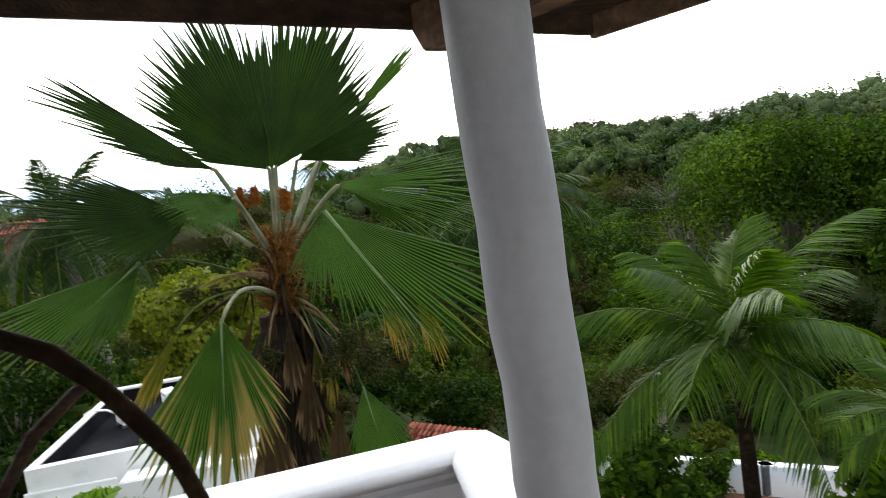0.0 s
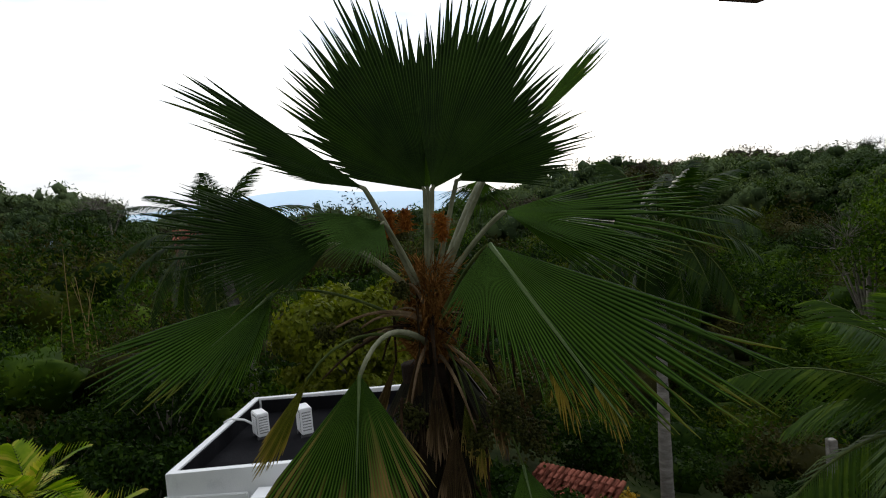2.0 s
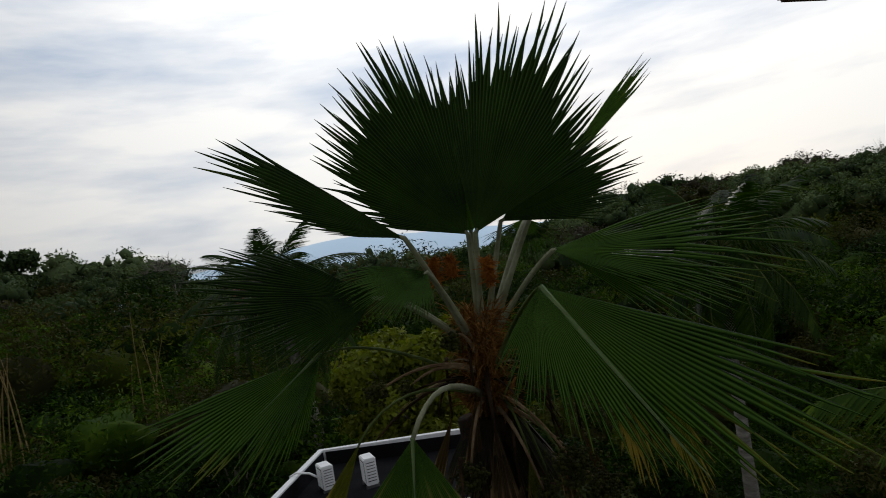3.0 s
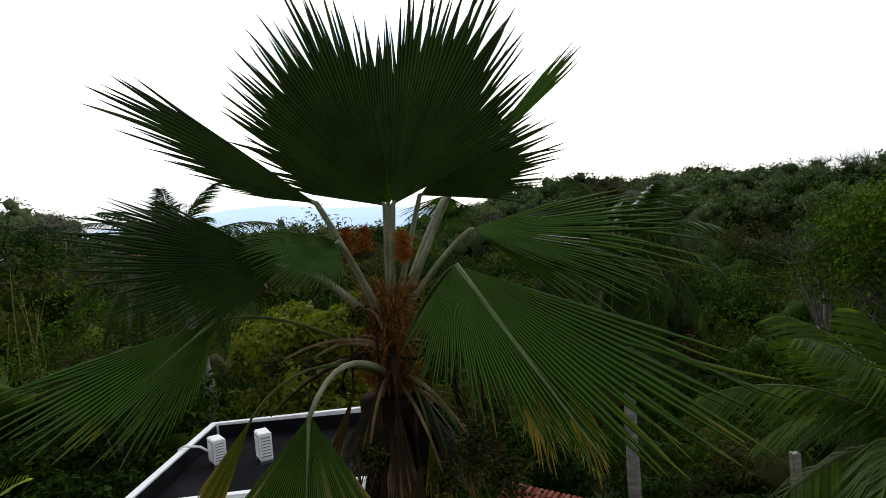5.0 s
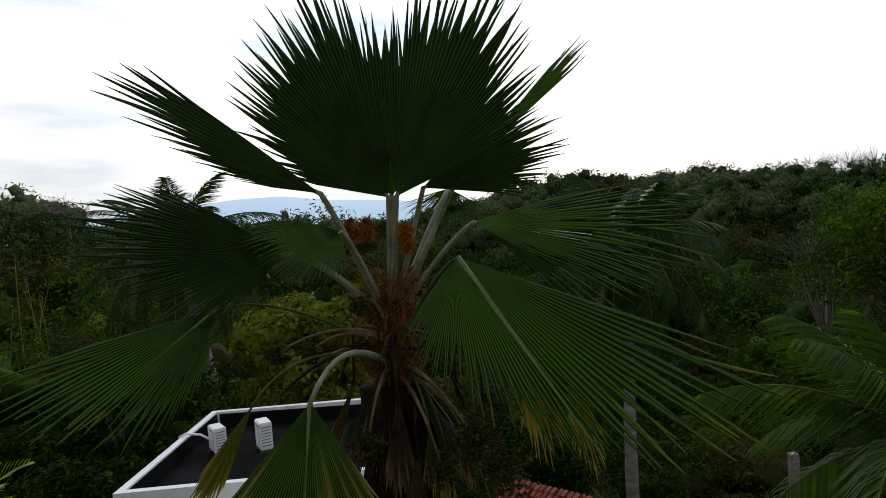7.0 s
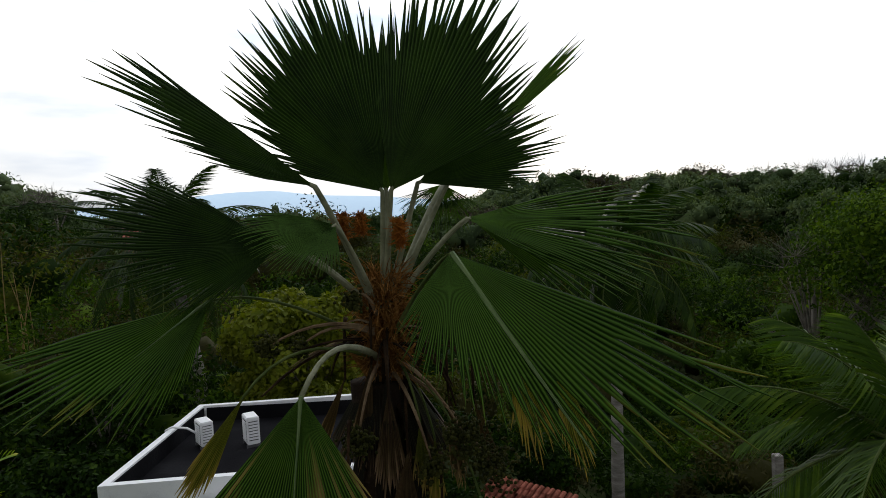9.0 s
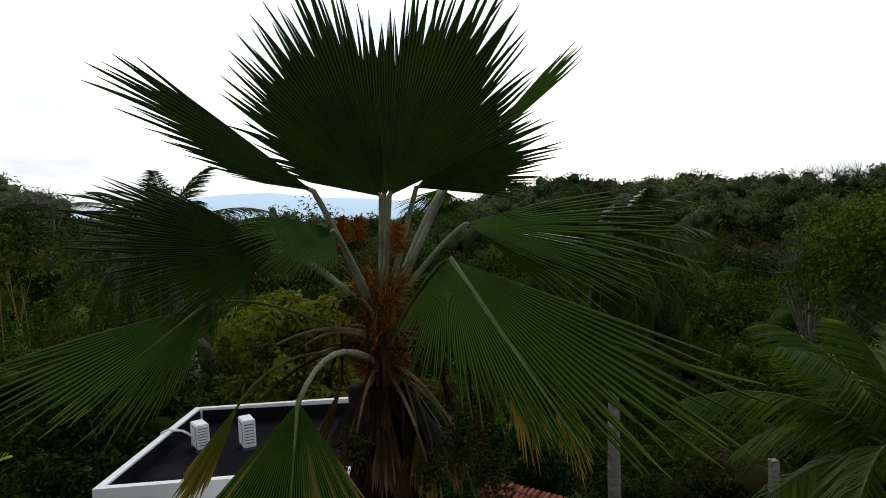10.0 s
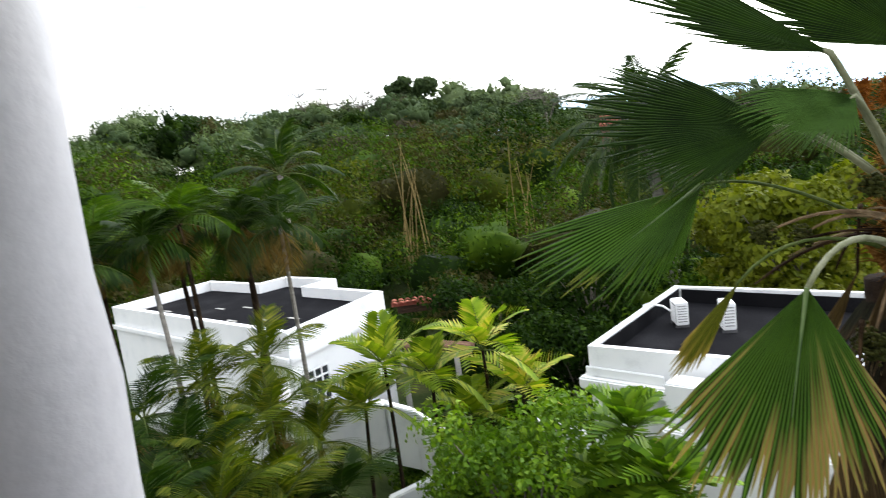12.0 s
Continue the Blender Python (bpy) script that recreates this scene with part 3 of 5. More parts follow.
def forest():
    """Woods on the slopes, past counting: crowns of leaves on dense lumps, larger and coarser with distance, with haze
    painted into the far leaf colours.
    """
    rng = np.random.default_rng(11)
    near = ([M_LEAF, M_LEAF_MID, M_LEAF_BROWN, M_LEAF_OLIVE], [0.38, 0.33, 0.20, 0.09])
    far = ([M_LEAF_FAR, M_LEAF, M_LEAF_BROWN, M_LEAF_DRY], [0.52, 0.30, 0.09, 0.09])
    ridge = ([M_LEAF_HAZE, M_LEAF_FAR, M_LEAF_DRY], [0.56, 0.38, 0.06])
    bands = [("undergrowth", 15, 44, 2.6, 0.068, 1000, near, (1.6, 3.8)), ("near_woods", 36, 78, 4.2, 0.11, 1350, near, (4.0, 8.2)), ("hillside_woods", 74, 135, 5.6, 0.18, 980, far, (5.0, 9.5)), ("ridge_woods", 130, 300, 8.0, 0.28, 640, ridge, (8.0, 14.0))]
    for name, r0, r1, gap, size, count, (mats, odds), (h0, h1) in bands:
        sets = [([], []) for m in mats]
        r = r0
        while r < r1:
            step = math.degrees(gap / r)
            az = -78 + rng.uniform(0, step)
            while az < 74:
                rr, aa = r + rng.uniform(-0.45, 0.45) * gap, radians(az + rng.uniform(-0.3, 0.3) * step)
                az += step
                x, y = rr * math.sin(aa), rr * math.cos(aa)
                if name == "ridge_woods" and rr > ridge_range(math.degrees(aa)) * 1.25:
                    continue
                if name == "undergrowth" and (-25 < x < -4 and y < 15.5 or -6 < x < -0.6 and y < 15 or -0.6 < x < 4.2 and 12.2 < y < 19.4 or 4 < x < 15 and y < 15.2):
                    continue
                z = ground_height(x, y)
                h = rng.uniform(h0, h1) * rng.choice([0.8, 1.0, 1.25])
                if name == "undergrowth" and x < -4:
                    h *= 1.5
                if name == "undergrowth" and y < 21 and -6 < x < 9:
                    h = min(h, 1.7)
                if name == "near_woods" and -27 < math.degrees(aa) < -21.5 and rr < 72:
                    h = min(h, 4.2)
                w = h * rng.uniform(0.75, 1.2)
                pick = rng.choice(len(mats), p=odds)
                V, Fs = sets[pick]
                v, f = dome_crown(rng, (x, y, z), h, w, count, size)
                Fs.append(f + sum(len(k) for k in V))
                V.append(v)
            r += gap * 0.85
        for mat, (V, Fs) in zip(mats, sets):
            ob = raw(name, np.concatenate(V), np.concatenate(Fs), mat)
            tagged(ob, "dense mixed tropical woodland covering the valley slopes", "woods", kind="stuff")


forest()


# ---- terrace: floor, parapet, columns, roof ----
FLOOR_Z, RAIL_Z = 5.5, 6.1


def structure(name, bm, mat, label, category, smooth=False):
    return tagged(part(name, bm, mat, None, "", smooth), label, category, kind="structure")


bm = bmesh.new()
box(bm, (-1.15, -4.0, 5.25), (0.5, 2.2, FLOOR_Z))
structure("floor", bm, M_PAVING, "terracotta tiled terrace floor", "floor")
# House wall out of view, made wide and tall to block the rear sky.
bm = bmesh.new()
box(bm, (-9.0, -4.2, 0.0), (6.0, -4.0, 9.4))
structure("wall_back_sky_block", bm, M_WHITE, "unseen white stucco house wall behind the terrace, enlarged to block sky", "wall")
bm = bmesh.new()
box(bm, (-1.13, -4.0, -0.2), (0.48, 2.1, 5.246))
structure("wall_below", bm, M_WHITE, "white stucco lower storey under the terrace", "wall")


def sweep(points, profile):
    """A closed profile of (inward, up) carried along points on the plan, mitred at the corners."""
    bm = bmesh.new()
    pts = [Vector((x, y, 0)) for x, y in points]
    rings = []
    for i, p in enumerate(pts):
        a = (p - pts[i - 1]).normalized() if i else (pts[1] - p).normalized()
        b = (pts[i + 1] - p).normalized() if i < len(pts) - 1 else a
        na, nb = Vector((a.y, -a.x, 0)), Vector((b.y, -b.x, 0))
        out = (na + nb) / (1 + na.dot(nb))
        rings.append([bm.verts.new(p + out * w + Vector((0, 0, z))) for w, z in profile])
    k = len(profile)
    for a, b in zip(rings, rings[1:]):
        for i in range(k):
            bm.faces.new((a[i], a[(i + 1) % k], b[(i + 1) % k], b[i]))
    bm.faces.new(rings[0])
    bm.faces.new(rings[-1][::-1])
    bmesh.ops.recalc_face_normals(bm, faces=bm.faces[:])
    return bm


def parapet():
    """A low white wall round the terrace with a rounded, wider coping and a ledge on its inner side."""
    line = [(-1.09, -3.9), (-1.09, 1.16), (-1.02, 1.42), (-0.84, 1.94), (-0.76, 2.02), (0.33, 2.12), (0.375, 2.10), (0.40, 2.03), (0.40, -3.9)]
    root = thing("parapet", (0, 0, 0), "low white stucco parapet with rounded coping", "parapet", kind="structure")
    part("wall", sweep(line, [(-0.075, FLOOR_Z), (0.075, FLOOR_Z), (0.075, RAIL_Z - 0.074), (-0.075, RAIL_Z - 0.074)]), M_WHITE, root)
    part("ledge", sweep(line, [(0.078, RAIL_Z - 0.20), (0.098, RAIL_Z - 0.20), (0.098, RAIL_Z - 0.12), (0.078, RAIL_Z - 0.11)]), M_WHITE, root)
    arc = [(0.012 + 0.11 * math.cos(a) * (1 if abs(math.cos(a)) < 0.8 else 0.99), RAIL_Z - 0.038 + 0.038 * math.sin(a)) for a in np.linspace(0, math.pi, 9)]
    part("coping", sweep(line, arc + [(-0.095, RAIL_Z - 0.07), (0.118, RAIL_Z - 0.07)]), M_WHITE, root, smooth=True)


parapet()


def column(at, radius, top, lean=(0, 0)):
    root = thing("column", at, "round white painted column beside the terrace edge", "column", "terrace columns", "structure")
    h = top - at[2]
    bm = bmesh.new()
    n = 14
    tube(bm, [(0.003 * math.sin(i * 1.7) + lean[0] * i / n, 0.003 * math.cos(i * 2.1) + lean[1] * i / n, h * i / n) for i in range(n + 1)], [radius * (1 + 0.015 * math.sin(i * 2.3)) for i in range(n + 1)], 32)
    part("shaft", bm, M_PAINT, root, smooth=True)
    return root


column((0.376, 1.12, RAIL_Z), 0.0795, 7.51, (-0.045, 0.04))
column((-1.115, 1.17, FLOOR_Z), 0.11, 7.51)

# the eave runs at a slant to the parapet; its outer edge is a straight line
# Left end carried on out of view so the roof also blocks sky.
EAVE_A, EAVE_B = Vector((-7.2, -1.63, 7.44)), Vector((1.02, 2.265, 7.44))
EAVE_D = (EAVE_B - EAVE_A).normalized()
EAVE_N = Vector((-EAVE_D.y, EAVE_D.x, 0))


def slanted(bm, along0, along1, out0, out1, z0, z1, bevel=0.0):
    """A box in the eave's frame: along its edge, out from it, and up."""
    box(bm, (along0, out0, z0), (along1, out1, z1), bevel)
    ang = math.atan2(EAVE_D.y, EAVE_D.x)
    bm.transform(Matrix.Translation((EAVE_A.x, EAVE_A.y, 0)) @ Matrix.Rotation(ang, 4, "Z"))
    return bm


EAVE_LEN = (EAVE_B - EAVE_A).length
bm = slanted(bmesh.new(), 0, EAVE_LEN, -5.4, -0.03, 7.51, 7.57)
structure("ceiling", bm, M_WOOD, "dark stained timber underside of the terrace roof", "ceiling")
bm = slanted(bmesh.new(), -0.3, EAVE_LEN + 0.02, -5.5, 0.02, 7.574, 7.64)
structure("roof", bm, M_TILE, "clay roof over the terrace", "roof")
bm = slanted(bmesh.new(), 0, EAVE_LEN, -0.028, 0.0, 7.44, 7.57, 0.004)
structure("trim_fascia", bm, M_WOOD, "dark wooden fascia board along the eave", "fascia")
bm = slanted(bmesh.new(), EAVE_LEN + 0.002, EAVE_LEN + 0.035, -2.6, 0.0, 7.43, 7.57, 0.004)
structure("trim_verge", bm, M_TIMBER, "brown wooden verge board at the roof's end", "fascia")


def rafter(along):
    root = thing("rafter", EAVE_A + EAVE_D * along, "weathered brown rafter tail under the eave", "rafter", "rafter tails")
    bm = bmesh.new()
    box(bm, (-0.05, -2.4, -0.075), (0.05, 0.03, 0.068), 0.005)
    for v in bm.verts:
        if v.co.y > 0 and v.co.z < -0.03:
            v.co.y -= 0.09
    bm.transform(Matrix.Rotation(math.atan2(EAVE_D.y, EAVE_D.x), 4, "Z"))
    part("beam", bm, M_TIMBER, root)


for along in (8.36, 6.6, 4.9, 3.2, 1.5):
    rafter(along)


# Arched rod and inner brace, taken for a bamboo chair's frame, built alone.
def bent_rod():
    root = thing("bent_rod", (-0.255, 1.07, FLOOR_Z), "bent brown rod arching inside the terrace parapet", "branch")
    o = Vector(root.location)
    bm = bmesh.new()
    pts = [(-0.25, 1.07, 5.5), (-0.25, 1.07, 6.1), (-0.264, 1.065, 6.525), (-0.29, 1.065, 6.604), (-0.326, 1.047, 6.674), (-0.37, 1.038, 6.745), (-0.422, 1.012, 6.815), (-0.484, 0.986, 6.859), (-0.56, 0.955, 6.87), (-0.66, 0.92, 6.85)]
    tube(bm, [Vector(p) - o for p in pts], [0.017, 0.016, 0.015, 0.0145, 0.016, 0.014, 0.016, 0.014, 0.013, 0.010], 9)
    part("arch_rod", bm, M_OLD_STALK, root, smooth=True)
    bm = bmesh.new()
    pts = [(-0.38, 1.035, 6.762), (-0.405, 1.02, 6.745), (-0.458, 0.994, 6.70), (-0.51, 0.977, 6.62), (-0.54, 0.965, 6.45), (-0.55, 0.965, 5.5)]
    tube(bm, [Vector(p) - o for p in pts], [0.010, 0.010, 0.011, 0.0095, 0.010, 0.011], 8)
    part("brace_rod", bm, M_WOOD, root, smooth=True)


bent_rod()


# ---- the large fan palm ----
PALM = Vector((-0.36, 3.95, 0.0))
HEART = Vector((-0.36, 3.95, 6.62))


def fan_blade(base, tip, hint, spread, fused, droop, rng, pleat=1.5, ragged=0.12, lengths=(0.86, 0.97, 1.0, 0.97, 0.86), step=1.9):
    """A pleated fan: separate segments that are joined over the fused part, then taper to hanging points.
    lengths: how far the segments reach, from one side of the fan to the other, against the middle one."""
    base, tip = np.array(base, float), np.array(tip, float)
    a = tip - base
    ln = np.linalg.norm(a)
    a /= ln
    n = np.array(hint, float)
    n -= a * (n @ a)
    n /= np.linalg.norm(n)
    b = np.cross(a, n)
    count = max(14, int(spread * 2 / step))
    half = radians(spread) / count
    verts, faces, uv = [], [], []
    turn, wave = rng.uniform(0, 6.28), min(1.0, spread / 25)
    for k in range(count):
        th = -radians(spread) + half * (2 * k + 1)
        side = th / max(radians(spread), 0.01)
        own = ln * np.interp(side, (-1, -0.5, 0, 0.5, 1), lengths) * (1 + rng.uniform(-ragged, ragged * 0.5))
        cut = fused + rng.uniform(-0.06, 0.05)
        tipdrop = rng.uniform(0.2, 1.0) * droop
        sway, bent = rng.normal(scale=0.025), rng.normal(scale=0.03)
        i = len(verts)
        levels = [0.02, 0.25, 0.5, cut, cut + (1 - cut) * 0.4, cut + (1 - cut) * 0.75, 1.0]
        for q in levels:
            r = own * q
            w = half * (1.22 if q <= cut else 0.98 * max(0.02, (1 - q) / (1 - cut)) ** 0.65)
            over = max(0.0, q - cut)
            for j, off in enumerate((-w, 0.0, w)):
                t = th + off + sway * over * 3
                p = base + a * math.cos(t) * r + b * math.sin(t) * r
                p = p + n * (pleat * r * w * (1 if j == 1 else -1) * 0.5 - 0.12 * ln * (math.sin(t) * r / ln) ** 2 + bent * over * ln + 0.022 * ln * wave * math.sin(side * 7 + turn) * (r / ln))
                p[2] -= ln * (droop * 0.55 * (r / ln) ** 2 + tipdrop * over * over * 2.2)
                verts.append(p)
                uv.append((0.5 * j, q))
        for lv in range(len(levels) - 1):
            for j in range(2):
                s = i + lv * 3 + j
                faces.append((s, s + 1, s + 4, s + 3))
    return np.array(verts), np.array(faces), np.array(uv)


FOLD_RIB = (0.44, 3.28, 6.13)
# Kind s: the dry-tip blade's pale colours paint in a sunlit edge.
FAN_KINDS = {"c": (M_FAN_LIT, "upright green leaf at the middle of the crown"), "s": (M_FAN_OLD, "narrow folded leaf, sunlit edge painted by pale ribs and tips"), "h": (M_FAN_LIT, "small arching green leaf"), "l": (M_FAN_LIT, "green half of a folded leaf hanging down"), "m": (M_FAN_LIT, "wide green leaf with drooping tips"), "b": (M_FAN_STREAK, "hanging green leaf with dry tan streaks"), "r": (M_FAN_OLD, "large folded green leaf with yellow tips"), "g": (M_FAN, ""), "o": (M_FAN_OLD, "green fan leaf with dry tan tips"), "y": (M_FAN_YELLOW, "yellowing fan leaf"), "d": (M_FAN_DEAD, "dead brown hanging fan leaf")}


def fan_palm():
    rng = np.random.default_rng(21)
    root = thing("fan_palm", PALM, "tall fan palm with pleated green leaves and fruit stalks", "palm tree")
    bm = bmesh.new()
    pts, rad = [], []
    for i, t in enumerate(np.linspace(0, 1, 26)):
        pts.append((0.05 * math.sin(t * 5), 0.03 * math.cos(t * 4), -0.3 + 6.6 * t))
        rad.append(0.16 - 0.05 * t + 0.012 * (i % 2))
    tube(bm, pts, rad, 14)
    part("trunk", bm, M_BARK_DARK, root, smooth=True)
    # leaf bases, rust-brown above z 6.25 and dark brown below, and fibre wrapped round the head
    for k in range(54):
        a, z = k * 2.4, 5.7 + 0.80 * k / 54
        d = Vector((math.cos(a), math.sin(a), 0))
        lean = 0.10 if z > 6.3 else 0.18
        p = Vector((0, 0, z))
        bm = bmesh.new()
        tube(bm, curve_points(p + d * 0.04, p + d * 0.10 + Vector((0, 0, 0.10)), p + d * lean + Vector((0, 0, 0.20 if z > 6.2 else -0.12)), 4), [0.026, 0.022, 0.016, 0.005], 5)
        part("leaf_base", bm, M_FIBRE if z > 6.25 else M_OLD_STALK, root, "brown fibrous leaf base")
    bm = bmesh.new()
    for k in range(2000):
        a, z = rng.uniform(0, 2 * math.pi), 6.34 + 0.44 * rng.random() ** 1.1
        d = Vector((math.cos(a), math.sin(a), 0))
        r0 = rng.uniform(0.03, 0.10)
        s = Vector((0, 0, z)) + d * r0
        e = s + d * rng.uniform(0.0, 0.09) + Vector((rng.uniform(-0.07, 0.07), rng.uniform(-0.07, 0.07), rng.uniform(-0.08, 0.12)))
        tube(bm, curve_points(s, (s + e) / 2 + Vector((0, 0, 0.03)), e, 3), [0.003, 0.0025, 0.001], 3, False)
    tagged(part("fibre", bm, M_FIBRE, root, "loose brown fibres round the head"), kind="stuff")
    # fruit bunches and rusty flower heads
    for at, size, count, start in ((( -0.47, 3.70, 6.70), 0.085, 90, (-0.38, 3.85, 6.62)), ((-0.82, 3.60, 6.54), 0.085, 80, (-0.40, 3.85, 6.55)), ((-0.70, 3.68, 6.52), 0.07, 60, (-0.40, 3.85, 6.53)), ((-0.02, 3.62, 6.12), 0.17, 230, (-0.30, 3.85, 6.40)), ((-0.47, 3.62, 6.12), 0.11, 130, (-0.38, 3.85, 6.40)), ((0.09, 3.70, 5.96), 0.18, 240, (-0.28, 3.85, 6.35)), ((-0.16, 3.66, 5.98), 0.11, 120, (-0.32, 3.85, 6.35))):
        bm = bmesh.new()
        for k in range(int(count * 1.7)):
            p = Vector(at) + Vector(rng.normal(size=3)) * size * 0.27 - PALM
            bmesh.ops.create_icosphere(bm, subdivisions=1, radius=0.0082, matrix=Matrix.Translation(p))
        bunch = tagged(part("fruit_head", bm, M_FRUIT, root, "bunch of small dull green fruit"), kind="stuff")
        bm = bmesh.new()
        s = Vector(start)
        tube(bm, [p - PALM for p in curve_points(s, (s + Vector(at)) / 2 + Vector((0, -0.02, 0.12)), at, 8)], [0.011, 0.010, 0.009, 0.008, 0.007, 0.006, 0.005, 0.004], 6)
        part("fruit_stalk", bm, M_DRY_STALK, bunch)
    for at, h, w in (((-0.53, 3.98, 6.96), 0.12, 0.035), ((-0.26, 3.85, 6.92), 0.12, 0.035), ((-0.45, 4.03, 6.98), 0.10, 0.035)):
        bm = bmesh.new()
        for k in range(420):
            u = rng.random()
            s = Vector(at) + Vector((rng.normal() * w * 0.25, rng.normal() * w * 0.25, u * h)) - PALM
            e = s + Vector((rng.normal() * w * 0.6, rng.normal() * w * 0.6, rng.uniform(-0.03, 0.03)))
            tube(bm, [s, e], [0.0028, 0.0012], 3, False)
        part("flower_head", bm, M_FLOWER, root, "rust-orange flower head")
    # stiff dry stalks of old fruit stems
    for k in range(9):
        bm = bmesh.new()
        a = radians(200 + k * 17)
        d = Vector((math.cos(a), math.sin(a) * 0.7, 0))
        s = HEART + Vector((0, 0, -0.12 - 0.02 * (k % 3)))
        e = s + d * (0.45 + 0.1 * (k % 3)) + Vector((0, 0, -0.10 + 0.07 * (k % 4)))
        tube(bm, [p - PALM for p in curve_points(s, (s + e) / 2 + Vector((0, 0, 0.09)), e, 7)], [0.008, 0.007, 0.006, 0.005, 0.004, 0.0035, 0.002], 5)
        part("dry_stalk", bm, M_DRY_STALK if k % 3 == 0 else M_OLD_STALK, root)
    for k in range(7):
        bm = bmesh.new()
        a = k * 2.39996
        d = Vector((math.cos(a), math.sin(a), 0))
        s = HEART + d * 0.07 + Vector((0, 0, -0.10 - 0.012 * (k % 9)))
        e = s + d * (0.30 + 0.05 * (k % 5)) + Vector((0, 0, -0.20 - 0.05 * (k % 4)))
        tube(bm, [p - PALM for p in curve_points(s, s + d * 0.22 + Vector((0, 0, 0.05)), e, 7)], [0.015, 0.013, 0.012, 0.010, 0.008, 0.007, 0.004], 5)
        part("dry_stalk", bm, M_OLD_STALK, root)
    # dead skirt under the head, a near-black version of the dead-leaf brown
    for k in range(15):
        a = k * 2.4 + 0.3
        b0 = HEART + Vector((math.cos(a) * 0.13, math.sin(a) * 0.13, -0.38 - 0.05 * (k % 5)))
        t0 = b0 + Vector((math.cos(a) * 0.10, math.sin(a) * 0.10, -0.40 - 0.14 * (k % 4)))
        v, f, uv = fan_blade(b0, t0, (math.cos(a), math.sin(a), 0.05), 4 + 3 * (k % 3), 0.7, 0.02, rng, pleat=1.6)
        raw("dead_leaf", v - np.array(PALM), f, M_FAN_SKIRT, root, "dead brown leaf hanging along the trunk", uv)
    # short thatch close under the leaf bases, in the same near-black brown
    for k in range(18):
        a = k * 2.4 + 1.1
        b0 = HEART + Vector((math.cos(a) * 0.10, math.sin(a) * 0.10, -0.26 - 0.03 * (k % 4)))
        t0 = b0 + Vector((math.cos(a) * (0.16 + 0.03 * (k % 3)), math.sin(a) * (0.16 + 0.03 * (k % 3)), -0.26 - 0.06 * (k % 3)))
        v, f, uv = fan_blade(b0, t0, (math.cos(a), math.sin(a), 0.4), 9 + 3 * (k % 3), 0.7, 0.05, rng, pleat=1.6)
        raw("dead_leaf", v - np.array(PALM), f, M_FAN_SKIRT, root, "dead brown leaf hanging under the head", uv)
    return root


LEAF_RNG = np.random.default_rng(22)


def fan_leaf(kind, base, tip, hint, spread, lengths, fused, droop):
    """One leaf of the fan palm: a pleated blade, the stalk that carries it, and on some a pale rib."""
    mat, label = FAN_KINDS[kind]
    v, f, uv = fan_blade(base, tip, hint, spread, fused, droop, LEAF_RNG, lengths=lengths, step=1.45 if kind in "gcs" else 1.6)
    leaf = raw("leaf", v - np.array(PALM), f, mat, FAN_PALM, label, uv)
    B = Vector(base)
    out = Vector((B.x - HEART.x, B.y - HEART.y, 0))
    low = B.z < 6.5
    start = HEART + Vector((out.x * 0.12, out.y * 0.12, 0.02 if B.z > 6.9 else (-0.12 if not low else -0.2)))
    bend = (start + B) / 2 + Vector((out.x * 0.12, out.y * 0.12, 0.16 * out.length + (0.10 if low else 0.05)))
    if kind == "d":
        start, bend = B + Vector((0.0, 0.12, 0.25)), B + Vector((0, 0.04, 0.22))
    bm = bmesh.new()
    grip = (Vector(tip) - B).normalized()
    pts = curve_points(start, bend, B, 9) + [B + grip * 0.03 + Vector((0, 0.012, 0)), B + grip * 0.06 + Vector((0, 0.02, 0))]
    fat = 0.72 if B.y < 3.3 else (0.9 if B.z > 7.1 else (0.66 if B.z > 6.92 else 0.42))
    tube(bm, [p - PALM for p in pts], [r * fat for r in (0.026, 0.022, 0.019, 0.017, 0.016, 0.015, 0.014, 0.014, 0.013, 0.010, 0.002)], 7)
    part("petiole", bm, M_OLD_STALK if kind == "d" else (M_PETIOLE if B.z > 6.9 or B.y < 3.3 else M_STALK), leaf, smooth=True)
    if kind in "orb":
        bm = bmesh.new()
        T = Vector(tip) if kind != "r" else Vector(FOLD_RIB)
        reach = 1.0 if kind == "r" else 0.5
        rib = [B.lerp(T, q * reach) + Vector((0, -0.014, 0.004)) - PALM for q in (0, 0.2, 0.4, 0.7, 1.0)]
        tube(bm, rib, [0.013, 0.012, 0.009, 0.006, 0.002] if kind == "r" else [0.008, 0.006, 0.004, 0.0025, 0.001], 5)
        part("rib", bm, M_RIB, leaf, "pale green leaf rib")


FAN_PALM = fan_palm()
fan_leaf("g", (-0.33, 3.92, 7.17), (-0.88, 3.80, 7.96), (0.1, -1, 0.1), 41, (0.51, 0.81, 1.0, 1.11, 0.74), 0.75, 0.02)
fan_leaf("g", (-0.29, 3.88, 7.17), (0.28, 3.84, 8.15), (-0.1, -1, 0.1), 37, (0.62, 0.91, 1.0, 0.75, 0.6), 0.74, 0.02)
fan_leaf("c", (-0.32, 3.99, 7.17), (-0.29, 4.04, 7.89), (0, -1, 0.05), 32, (0.74, 0.94, 1.0, 0.95, 0.75), 0.78, 0)
fan_leaf("g", (-0.17, 4.05, 7.21), (0.56, 4.15, 7.48), (0.1, -1, 0.05), 27, (0.77, 0.93, 1.0, 0.88, 0.66), 0.72, 0.03)
